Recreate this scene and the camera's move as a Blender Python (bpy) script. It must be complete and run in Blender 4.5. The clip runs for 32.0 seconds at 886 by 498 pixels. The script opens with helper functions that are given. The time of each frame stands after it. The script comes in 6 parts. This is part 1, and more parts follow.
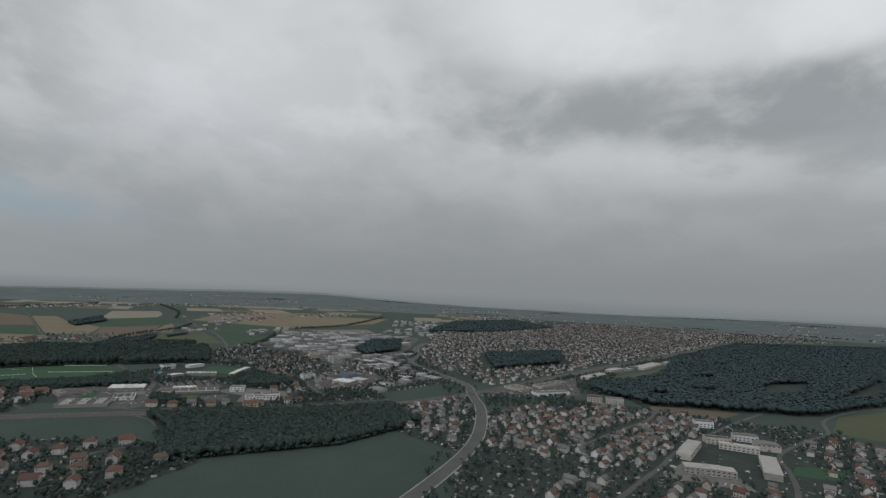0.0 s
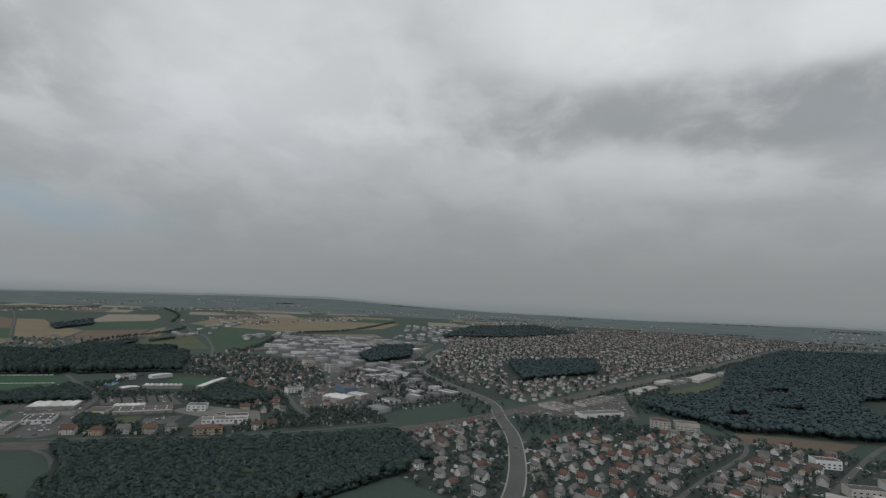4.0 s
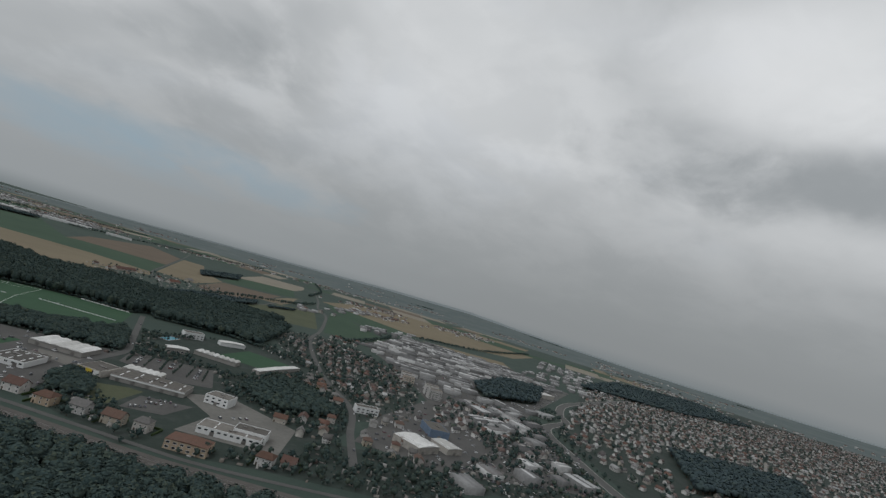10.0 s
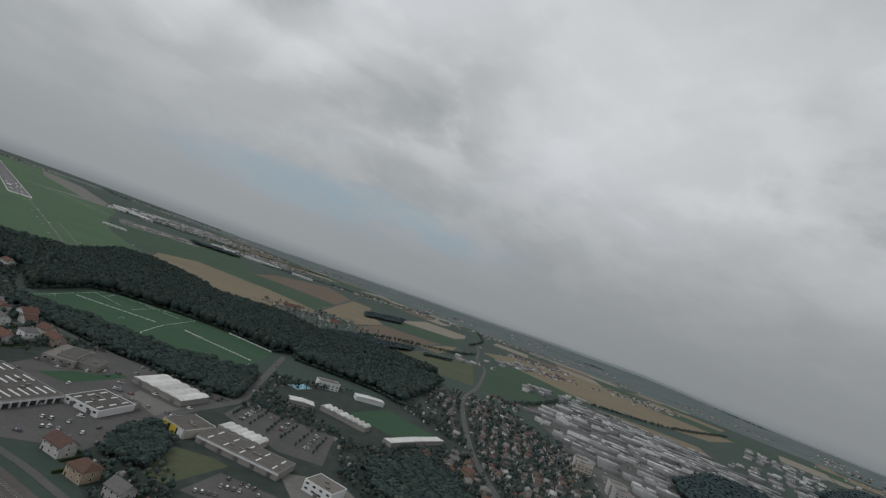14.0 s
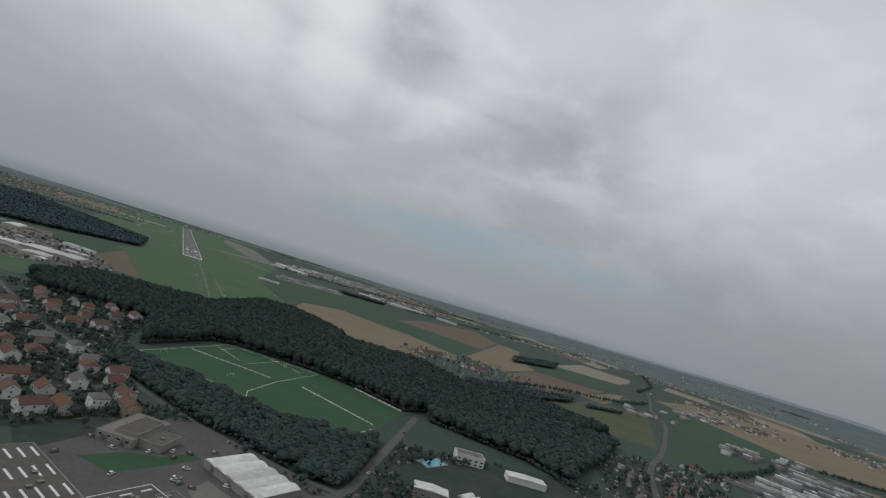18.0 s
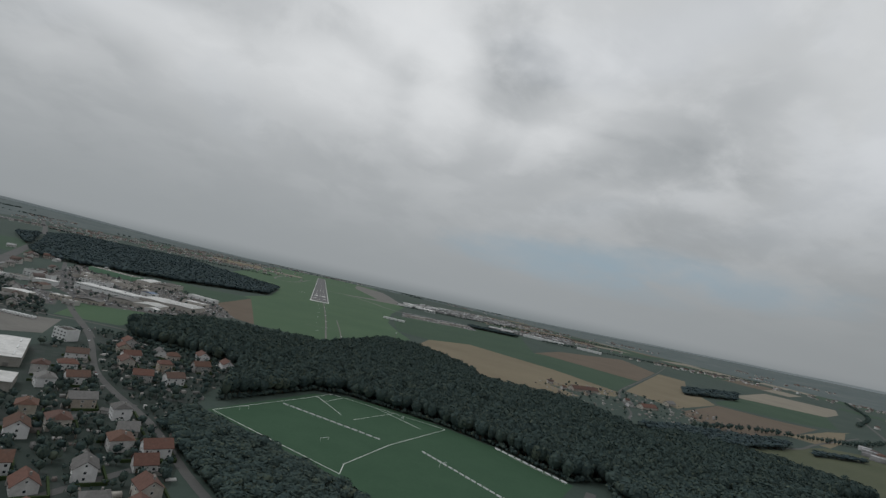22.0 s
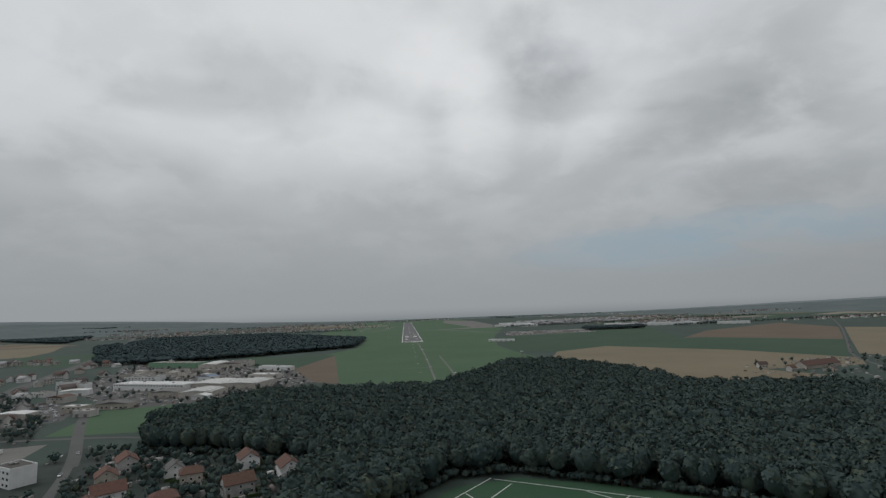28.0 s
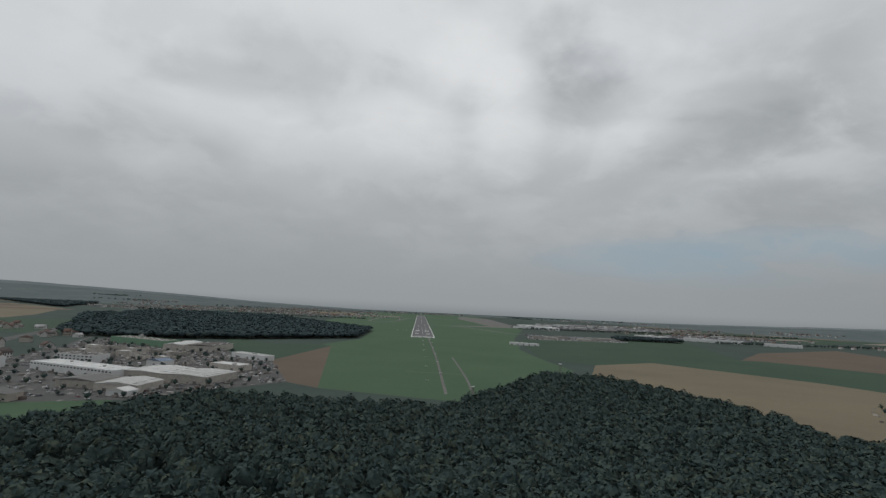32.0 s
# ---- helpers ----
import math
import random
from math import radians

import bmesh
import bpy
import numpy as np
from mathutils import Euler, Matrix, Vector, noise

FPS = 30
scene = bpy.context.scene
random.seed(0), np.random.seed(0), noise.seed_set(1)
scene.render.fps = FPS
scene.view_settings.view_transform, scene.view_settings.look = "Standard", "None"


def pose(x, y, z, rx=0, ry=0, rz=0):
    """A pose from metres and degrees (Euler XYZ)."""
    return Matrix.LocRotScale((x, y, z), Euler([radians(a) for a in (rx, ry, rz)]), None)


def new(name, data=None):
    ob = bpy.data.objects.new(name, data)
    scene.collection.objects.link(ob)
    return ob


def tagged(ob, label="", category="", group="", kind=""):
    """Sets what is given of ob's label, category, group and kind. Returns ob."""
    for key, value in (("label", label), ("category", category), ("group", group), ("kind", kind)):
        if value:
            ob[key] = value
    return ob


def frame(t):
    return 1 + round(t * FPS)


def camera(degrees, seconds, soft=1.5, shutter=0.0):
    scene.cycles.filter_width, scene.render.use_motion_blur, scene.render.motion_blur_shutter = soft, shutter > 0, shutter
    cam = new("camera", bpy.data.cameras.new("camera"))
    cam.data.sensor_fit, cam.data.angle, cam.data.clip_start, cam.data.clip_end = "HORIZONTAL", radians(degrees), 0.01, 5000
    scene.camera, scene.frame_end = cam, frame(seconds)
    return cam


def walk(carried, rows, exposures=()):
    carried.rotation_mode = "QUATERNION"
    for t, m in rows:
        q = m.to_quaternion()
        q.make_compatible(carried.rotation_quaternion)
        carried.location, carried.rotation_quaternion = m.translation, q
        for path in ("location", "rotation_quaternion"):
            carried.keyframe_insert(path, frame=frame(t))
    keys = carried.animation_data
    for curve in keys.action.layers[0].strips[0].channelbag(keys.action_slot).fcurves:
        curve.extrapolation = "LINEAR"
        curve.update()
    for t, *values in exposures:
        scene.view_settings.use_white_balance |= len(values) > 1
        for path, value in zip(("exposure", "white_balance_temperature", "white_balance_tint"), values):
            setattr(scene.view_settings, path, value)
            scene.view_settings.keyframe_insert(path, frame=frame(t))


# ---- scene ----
cam = camera(82.0, 32.0, soft=1.35)
PATH = [
    (0.0, -582.88, -1692.22, 135.14, -82.21, 5.15, -2.74),
    (0.5, -563.54, -1688.57, 132.74, -82.03, 5.36, -2.52),
    (1.0, -544.26, -1685.06, 130.49, -81.81, 5.47, -2.20),
    (1.5, -525.06, -1681.70, 128.41, -81.55, 5.55, -2.01),
    (2.0, -505.91, -1678.49, 126.49, -81.31, 5.64, -2.01),
    (2.5, -486.87, -1675.42, 124.74, -81.10, 5.69, -2.19),
    (3.0, -467.98, -1672.47, 123.14, -80.90, 5.72, -2.48),
    (3.5, -449.26, -1669.66, 121.69, -80.75, 5.75, -2.74),
    (4.0, -430.78, -1666.95, 120.38, -80.62, 5.78, -2.80),
    (4.5, -412.54, -1664.36, 119.20, -80.38, 5.80, -2.83),
    (5.0, -394.62, -1661.88, 118.15, -79.89, 5.80, -3.16),
    (5.5, -377.02, -1659.45, 117.22, -79.06, 5.77, -4.09),
    (6.0, -359.78, -1657.02, 116.41, -77.91, 5.67, -5.66),
    (6.5, -342.91, -1654.47, 115.68, -76.69, 5.49, -7.50),
    (7.0, -326.39, -1651.68, 115.05, -75.71, 5.26, -8.78),
    (7.5, -310.15, -1648.46, 114.50, -74.66, 5.09, -9.55),
    (8.0, -294.17, -1644.66, 114.04, -72.76, 5.01, -10.70),
    (8.5, -278.34, -1640.15, 113.66, -70.65, 5.14, -12.23),
    (9.0, -262.65, -1634.82, 113.35, -68.49, 5.36, -13.80),
    (9.5, -247.10, -1628.64, 113.14, -66.86, 5.73, -15.25),
    (10.0, -231.74, -1621.64, 113.02, -64.63, 6.03, -16.68),
    (10.5, -216.64, -1613.93, 112.95, -62.62, 6.18, -17.73),
    (11.0, -201.93, -1605.64, 112.96, -60.19, 6.17, -18.54),
    (11.5, -187.77, -1596.90, 113.00, -57.59, 5.98, -18.96),
    (12.0, -174.33, -1587.83, 113.06, -55.02, 5.70, -19.24),
    (12.5, -161.75, -1578.53, 113.11, -52.89, 5.42, -19.25),
    (13.0, -150.08, -1569.06, 113.13, -50.53, 5.28, -19.28),
    (13.5, -139.29, -1559.45, 113.08, -48.00, 5.40, -19.64),
    (14.0, -129.21, -1549.70, 112.95, -45.52, 5.66, -20.21),
    (14.5, -119.67, -1539.78, 112.73, -43.12, 5.84, -20.24),
    (15.0, -110.50, -1529.63, 112.38, -40.80, 5.84, -19.99),
    (15.5, -101.56, -1519.18, 111.93, -38.59, 5.69, -19.58),
    (16.0, -92.70, -1508.34, 111.36, -36.52, 5.43, -19.07),
    (16.5, -83.87, -1497.03, 110.68, -34.54, 5.17, -18.52),
    (17.0, -75.05, -1485.18, 109.88, -32.50, 4.97, -18.00),
    (17.5, -66.30, -1472.77, 108.97, -30.10, 4.86, -17.63),
    (18.0, -57.70, -1459.78, 107.91, -28.36, 4.82, -17.34),
    (18.5, -49.38, -1446.26, 106.72, -26.60, 4.80, -17.07),
    (19.0, -41.56, -1432.26, 105.35, -24.85, 4.74, -16.73),
    (19.5, -34.38, -1417.88, 103.80, -22.78, 4.67, -16.40),
    (20.0, -28.04, -1403.14, 102.04, -20.41, 4.61, -15.98),
    (20.5, -22.68, -1388.10, 100.07, -18.36, 4.63, -15.46),
    (21.0, -18.36, -1372.80, 97.92, -16.12, 4.69, -14.56),
    (21.5, -15.07, -1357.25, 95.58, -14.74, 4.74, -13.59),
    (22.0, -12.73, -1341.45, 93.09, -13.57, 4.81, -12.45),
    (22.5, -11.22, -1325.43, 90.46, -12.63, 4.91, -11.19),
    (23.0, -10.41, -1309.25, 87.72, -11.61, 5.08, -9.64),
    (23.5, -10.17, -1292.94, 84.92, -10.68, 5.27, -8.12),
    (24.0, -10.36, -1276.61, 82.09, -10.00, 5.44, -7.00),
    (24.5, -10.86, -1260.34, 79.30, -8.70, 5.57, -5.17),
    (25.0, -11.58, -1244.20, 76.60, -7.29, 5.78, -3.16),
    (25.5, -12.36, -1228.28, 74.06, -6.08, 6.06, -1.23),
    (26.0, -13.15, -1212.55, 71.74, -5.36, 6.32, 0.64),
    (26.5, -13.82, -1197.02, 69.67, -4.78, 6.49, 2.45),
    (27.0, -14.30, -1181.60, 67.88, -4.45, 6.63, 3.32),
    (27.5, -14.55, -1166.24, 66.36, -4.31, 6.79, 3.09),
    (28.0, -14.56, -1150.85, 65.09, -4.23, 6.99, 2.11),
    (28.5, -14.34, -1135.38, 64.06, -4.10, 7.24, 0.92),
    (29.0, -13.90, -1119.78, 63.22, -3.90, 7.48, -0.03),
    (29.5, -13.29, -1104.03, 62.58, -3.84, 7.59, -0.62),
    (30.0, -12.55, -1088.13, 62.11, -3.81, 7.49, -0.72),
    (30.5, -11.74, -1072.09, 61.82, -3.63, 7.21, -0.84),
    (31.0, -10.85, -1055.90, 61.67, -3.40, 6.89, -1.12),
    (31.5, -9.93, -1039.56, 61.70, -3.09, 6.63, -1.69),
    (32.0, -8.98, -1023.10, 61.89, -2.57, 6.48, -2.72),
]
EXPOSURES = [(0.0, 0.0), (32.0, 0.0)]
walk(cam, [(t, pose(x, y, z, 90 + pitch, roll, yaw)) for t, x, y, z, yaw, pitch, roll in PATH], EXPOSURES)

# thicker (-) and thinner (+) places of the cloud: heading, height, half width, half height in degrees, amount
EAST_CLOUD = [(-94, 30, 13, 6, 0.20), (-113, 27, 14, 4, 0.12), (-122, 27, 7, 4, 0.14), (-84, 21, 9, 4, -0.10), (-103, 19.5, 17, 3.6, -0.17), (-121, 17, 13, 4.5, -0.19), (-82, 27, 7, 5, -0.06), (-108, 14, 13, 2.6, 0.12), (-95, 16, 9, 2, 0.07), (-66, 22, 18, 13, 0.08), (-40, 21, 10, 5, -0.06), (-58, 12, 18, 6, -0.03)]
NORTH_CLOUD = [(-33, 17.5, 9, 2.4, -0.08), (-34, 11, 10, 2.4, -0.072), (-27, 21, 7, 3, 0.064), (-16, 22.5, 7, 2.6, -0.104), (-17.5, 25.5, 5, 2.6, -0.096), (-14, 29, 4.5, 3, -0.08), (-9, 21, 4, 6, 0.12), (-4, 27, 5, 4, 0.112), (-22, 18, 5, 2, 0.064), (4, 19, 7, 4, 0.096), (13, 26, 8, 4, -0.072), (7, 14, 8, 3, -0.04), (25, 22, 8, 1.8, -0.072), (30, 15.5, 8, 2.2, -0.072), (-5, 23, 3, 1.8, -0.064), (22, 18, 9, 2.5, 0.056), (-33, 21, 8, 1.6, -0.048)]
WIDE_CLOUD = [(-10, 40, 50, 30, 0.10), (30, 36, 42, 26, 0.06)]
# thin bluish gaps low over the plain
GAPS = [(-23, 6.0, 10, 1.9, 0.55), (-33, 7.4, 9, 1.7, 0.48), (-43, 6.6, 8, 1.9, 0.50), (-30, 4.4, 9, 1.2, 0.25)]

# ---- sky and sun: a closed, hazy overcast with a few thin bluish gaps ----
world = bpy.data.worlds.new("overcast_sky")
scene.world = world
world.use_nodes = True
wn, wl = world.node_tree.nodes, world.node_tree.links
wn.clear()


def wnode(kind, **values):
    n = wn.new(kind)
    for k, v in values.items():
        if k in n.inputs:
            n.inputs[k].default_value = v
    return n


def wmath(op, a, b=0.0, c=0.0, clamp=False):
    n = wn.new("ShaderNodeMath")
    n.operation, n.use_clamp = op, clamp
    for i, v in enumerate((a, b, c)):
        if isinstance(v, (int, float)):
            n.inputs[i].default_value = v
        else:
            wl.new(v, n.inputs[i])
    return n.outputs[0]


def wstep(v, lo, hi):
    n = wn.new("ShaderNodeMapRange")
    n.interpolation_type = "SMOOTHSTEP"
    wl.new(v, n.inputs["Value"])
    n.inputs["From Min"].default_value, n.inputs["From Max"].default_value = lo, hi
    return n.outputs["Result"]


def wmix(f, a, b):
    n = wn.new("ShaderNodeMix")
    n.data_type = "RGBA"
    for sock, v in ((n.inputs[0], f), (n.inputs[6], a), (n.inputs[7], b)):
        if isinstance(v, (int, float)):
            sock.default_value = v
        elif isinstance(v, tuple):
            sock.default_value = (*v, 1)
        else:
            wl.new(v, sock)
    return n.outputs[2]


coord = wn.new("ShaderNodeTexCoord").outputs["Generated"]
sep = wn.new("ShaderNodeSeparateXYZ")
wl.new(coord, sep.inputs[0])
dx, dy, dz = sep.outputs
lift = wmath("MAXIMUM", wmath("ADD", dz, 0.34), 0.05)
heading = wmath("MULTIPLY", wmath("ARCTAN2", wmath("MULTIPLY", dx, -1.0), dy), 180 / math.pi)
height = wmath("MULTIPLY", wmath("ARCSINE", dz), 180 / math.pi)
comb = wn.new("ShaderNodeCombineXYZ")
wl.new(wmath("DIVIDE", dx, lift), comb.inputs[0])
wl.new(wmath("DIVIDE", dy, lift), comb.inputs[1])


def cloud_noise(scale, detail, offset, distortion=0.3):
    m = wn.new("ShaderNodeVectorMath")
    m.operation = "ADD"
    wl.new(comb.outputs[0], m.inputs[0])
    m.inputs[1].default_value = offset
    n = wnode("ShaderNodeTexNoise", Scale=scale, Detail=detail, Roughness=0.55, Distortion=distortion)
    wl.new(m.outputs[0], n.inputs["Vector"])
    return n.outputs["Fac"]


big = cloud_noise(1.45, 3.0, (3.1, 7.7, 0.0), 0.5)
fine = cloud_noise(3.8, 7.0, (1.3, 4.2, 2.0), 0.25)
wisps = cloud_noise(11.0, 6.0, (5.3, 2.2, 4.0), 0.6)
grain = wmath("ADD", wmath("MULTIPLY", wmath("SUBTRACT", big, 0.5), 0.34), wmath("ADD", wmath("MULTIPLY", wmath("SUBTRACT", fine, 0.5), 0.30), wmath("MULTIPLY", wmath("SUBTRACT", wisps, 0.5), 0.07)))
lumps = wmath("MULTIPLY", wmath("SUBTRACT", wstep(fine, 0.40, 0.60), 0.5), 0.07)
grain = wmath("ADD", grain, lumps)
# the deck is more broken towards the airfield than over the town
body = wmath("ADD", wmath("MULTIPLY", grain, wmath("ADD", 0.52, wmath("MULTIPLY", wstep(dy, -0.2, 0.9), 0.33))), 0.48)
nishita = wn.new("ShaderNodeTexSky")
nishita.sky_type, nishita.sun_disc = "NISHITA", False
nishita.sun_elevation, nishita.sun_rotation = radians(48), radians(110)
scaled = wn.new("ShaderNodeVectorMath")
scaled.operation = "SCALE"
wl.new(nishita.outputs[0], scaled.inputs[0])
scaled.inputs["Scale"].default_value = 0.10


def lobe(yaw, up, wide, tall, gain):
    """A soft thicker or thinner place in the cloud, frayed by the noise."""
    u = wmath("MULTIPLY", wmath("SUBTRACT", heading, yaw), 1 / wide)
    v = wmath("MULTIPLY", wmath("SUBTRACT", height, up), 1 / tall)
    r = wmath("ADD", wmath("MULTIPLY", u, u), wmath("MULTIPLY", v, v))
    r = wmath("ADD", r, wmath("ADD", wmath("MULTIPLY", wmath("SUBTRACT", fine, 0.5), 3.0), wmath("MULTIPLY", wmath("SUBTRACT", wisps, 0.5), 1.0)))
    return wmath("MULTIPLY", wstep(r, 1.9, -0.35), gain)


for place in EAST_CLOUD + NORTH_CLOUD + WIDE_CLOUD:
    body = wmath("ADD", body, lobe(*place))
cloud = wmix(wstep(body, 0.20, 0.78), (0.300, 0.322, 0.338), (0.72, 0.737, 0.752))
gaps = wmath("MULTIPLY", wmath("MULTIPLY", wstep(big, 0.50, 0.66), wstep(dz, 0.10, 0.2)), 0.06)
sky = wmix(gaps, cloud, scaled.outputs[0])
# the haze over the horizon is thicker and darker on the town's side
side = wn.new("ShaderNodeVectorMath")
side.operation = "DOT_PRODUCT"
wl.new(coord, side.inputs[0])
side.inputs[1].default_value = (-math.sin(radians(-128)), math.cos(radians(-128)), 0.0)
sky = wmix(wstep(dz, 0.0, 0.38), wmix(wstep(side.outputs["Value"], -0.5, 0.8), (0.300, 0.322, 0.336), (0.245, 0.261, 0.268)), sky)
for place in GAPS:
    sky = wmix(lobe(*place), sky, (0.270, 0.362, 0.430))
sky = wmix(wstep(dz, -0.022, 0.010), (0.19, 0.215, 0.225), sky)
back = wn.new("ShaderNodeBackground")
wl.new(sky, back.inputs[0])
back.inputs[1].default_value = 1.0
wl.new(back.outputs[0], wn.new("ShaderNodeOutputWorld").inputs[0])

sun = new("sun", bpy.data.lights.new("sun", "SUN"))
sun.data.energy, sun.data.angle, sun.data.color = 1.0, radians(30), (0.94, 0.97, 1.0)
sun.matrix_world = pose(0, 0, 500, 42, 0, -110)

# ---- materials ----
def material(name, rough=0.9, metal=0.0, spec=0.3):
    m = bpy.data.materials.new(name)
    m.use_nodes = True
    b = m.node_tree.nodes["Principled BSDF"]
    b.inputs["Roughness"].default_value, b.inputs["Metallic"].default_value = rough, metal
    b.inputs["Specular IOR Level"].default_value = spec
    return m, m.node_tree.nodes, m.node_tree.links, b


def coords(nodes, links, world_space=True):
    if world_space:
        return nodes.new("ShaderNodeNewGeometry").outputs["Position"]
    return nodes.new("ShaderNodeTexCoord").outputs["Object"]


def noise_of(nodes, links, vec, scale, detail=4.0, rough=0.6):
    n = nodes.new("ShaderNodeTexNoise")
    n.inputs["Scale"].default_value, n.inputs["Detail"].default_value, n.inputs["Roughness"].default_value = scale, detail, rough
    links.new(vec, n.inputs["Vector"])
    return n.outputs["Fac"]


def ramp(nodes, links, fac, stops):
    r = nodes.new("ShaderNodeValToRGB")
    while len(r.color_ramp.elements) < len(stops):
        r.color_ramp.elements.new(0.5)
    for e, (p, c) in zip(r.color_ramp.elements, stops):
        e.position, e.color = p, (*c, 1)
    links.new(fac, r.inputs[0])
    return r.outputs[0]


def mix(nodes, links, f, a, b, mode="MIX"):
    n = nodes.new("ShaderNodeMix")
    n.data_type, n.blend_type = "RGBA", mode
    for sock, v in ((n.inputs[0], f), (n.inputs[6], a), (n.inputs[7], b)):
        if isinstance(v, (int, float)):
            sock.default_value = v
        elif isinstance(v, tuple):
            sock.default_value = (*v, 1)
        else:
            links.new(v, sock)
    return n.outputs[2]


def bump(nodes, links, bsdf, height, strength, distance):
    n = nodes.new("ShaderNodeBump")
    n.inputs["Strength"].default_value, n.inputs["Distance"].default_value = strength, distance
    links.new(height, n.inputs["Height"])
    links.new(n.outputs[0], bsdf.inputs["Normal"])


def mottled(name, dark, light, big=0.02, small=0.4, rough=0.95, relief=0.12, per_object=0.0, mid=None, spec=0.2, metal=0.0):
    """A surface whose colour wanders between two tones at two scales."""
    m, n, l, b = material(name, rough, metal, spec)
    p = coords(n, l)
    a, c = noise_of(n, l, p, big), noise_of(n, l, p, small, 6.0, 0.7)
    stops = [(0.3, dark), (0.7, light)] if mid is None else [(0.25, dark), (0.5, mid), (0.75, light)]
    col = ramp(n, l, a, stops)
    col = mix(n, l, 0.45, col, ramp(n, l, c, stops))
    if per_object:
        rnd = n.new("ShaderNodeObjectInfo").outputs["Random"]
        col = mix(n, l, per_object, col, ramp(n, l, rnd, [(0.0, tuple(v * 0.5 for v in dark)), (1.0, tuple(min(1, v * 1.5) for v in light))]))
    l.new(col, b.inputs["Base Color"])
    if relief:
        bump(n, l, b, c, relief, 0.3 / small)
    return m


def islands(name, stops, rough=0.9, small=1.0, amount=0.5, relief=0.4, source="island", spec=0.2, dirt=(0.1, 0.1, 0.09)):
    """A surface whose pieces each take their own tone from the stops, with weathering."""
    m, n, l, b = material(name, rough, 0.0, spec)
    if source == "island":
        rnd = n.new("ShaderNodeNewGeometry").outputs["Random Per Island"]
    else:
        rnd = n.new("ShaderNodeObjectInfo").outputs["Random"]
    col = ramp(n, l, rnd, stops)
    p = coords(n, l)
    w = noise_of(n, l, p, small, 5.0, 0.7)
    grey = ramp(n, l, w, [(0.35, (0.55, 0.55, 0.55)), (0.7, (1.15, 1.15, 1.15))])
    col = mix(n, l, amount, col, mix(n, l, 1.0, col, grey, "MULTIPLY"))
    stain = noise_of(n, l, p, small * 0.2, 3.0)
    col = mix(n, l, wired(n, l, stain, 0.55, 0.8, 0.4), col, dirt)
    l.new(col, b.inputs["Base Color"])
    bump(n, l, b, w, relief, 0.2 / small)
    return m


def wired(n, l, v, lo, hi, top):
    r = n.new("ShaderNodeMapRange")
    l.new(v, r.inputs["Value"])
    for k, x in (("From Min", lo), ("From Max", hi), ("To Max", top)):
        r.inputs[k].default_value = x
    return r.outputs["Result"]


# meadow and garden greens are pulled towards blue to carry some of the haze
MEADOW = mottled("meadow_grass", (0.034, 0.052, 0.045), (0.056, 0.077, 0.063), 0.012, 0.25)
AIRFIELD = mottled("airfield_grass", (0.047, 0.090, 0.050), (0.071, 0.118, 0.063), 0.008, 0.2)
OLIVE = mottled("dry_olive_meadow", (0.056, 0.068, 0.038), (0.092, 0.098, 0.061), 0.012, 0.25)
CROP = mottled("green_crop", (0.032, 0.060, 0.038), (0.047, 0.080, 0.050), 0.01, 0.3)
LAWN = mottled("pitch_turf", (0.030, 0.068, 0.038), (0.043, 0.088, 0.050), 0.05, 0.5)
STUBBLE = mottled("cut_stubble", (0.138, 0.114, 0.076), (0.195, 0.164, 0.111), 0.01, 0.3)
STRAW = mottled("pale_straw_field", (0.175, 0.155, 0.123), (0.242, 0.218, 0.173), 0.01, 0.3)
PLOUGHED = mottled("ploughed_soil", (0.101, 0.078, 0.058), (0.138, 0.108, 0.081), 0.012, 0.4)
TOWNGROUND = mottled("gardens_and_yards", (0.024, 0.036, 0.032), (0.065, 0.069, 0.068), 0.03, 0.12, mid=(0.034, 0.046, 0.039))
YARD = mottled("worn_concrete_yard", (0.101, 0.098, 0.091), (0.191, 0.185, 0.169), 0.03, 0.3)
GRAVELYARD = mottled("gravel_yard", (0.120, 0.115, 0.106), (0.182, 0.175, 0.159), 0.03, 0.3)
ASPHALT = mottled("old_asphalt", (0.056, 0.055, 0.054), (0.116, 0.112, 0.106), 0.03, 0.5, rough=0.85)
ROADMAT = mottled("road_asphalt", (0.065, 0.065, 0.064), (0.111, 0.109, 0.104), 0.04, 0.6, rough=0.85)
RUNWAYMAT = mottled("runway_asphalt", (0.085, 0.085, 0.088), (0.15, 0.148, 0.145), 0.02, 0.5, rough=0.85)
WOODFLOOR = mottled("woodland_floor", (0.023, 0.034, 0.029), (0.041, 0.056, 0.045), 0.03, 0.3)
BALLAST = mottled("railway_ballast", (0.062, 0.058, 0.053), (0.125, 0.115, 0.106), 0.04, 0.8)
PAINT = mottled("road_paint", (0.55, 0.55, 0.53), (0.75, 0.75, 0.72), 0.1, 1.2, rough=0.7)
# leaf tones lean blue and a little light, haze put into the colour
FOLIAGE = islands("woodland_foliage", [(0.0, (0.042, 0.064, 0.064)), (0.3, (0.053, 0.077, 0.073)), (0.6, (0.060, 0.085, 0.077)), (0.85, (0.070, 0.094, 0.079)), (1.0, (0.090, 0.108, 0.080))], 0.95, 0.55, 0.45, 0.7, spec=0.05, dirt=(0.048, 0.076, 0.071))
# bluer copy of the leaves for far woods: distance haze painted into the colour
HAZEBLUE = islands("haze_blue_foliage", [(0.0, (0.054, 0.077, 0.085)), (0.5, (0.060, 0.084, 0.091)), (0.85, (0.066, 0.093, 0.091)), (1.0, (0.084, 0.103, 0.091))], 0.95, 0.55, 0.45, 0.7, spec=0.05, dirt=(0.055, 0.079, 0.085))
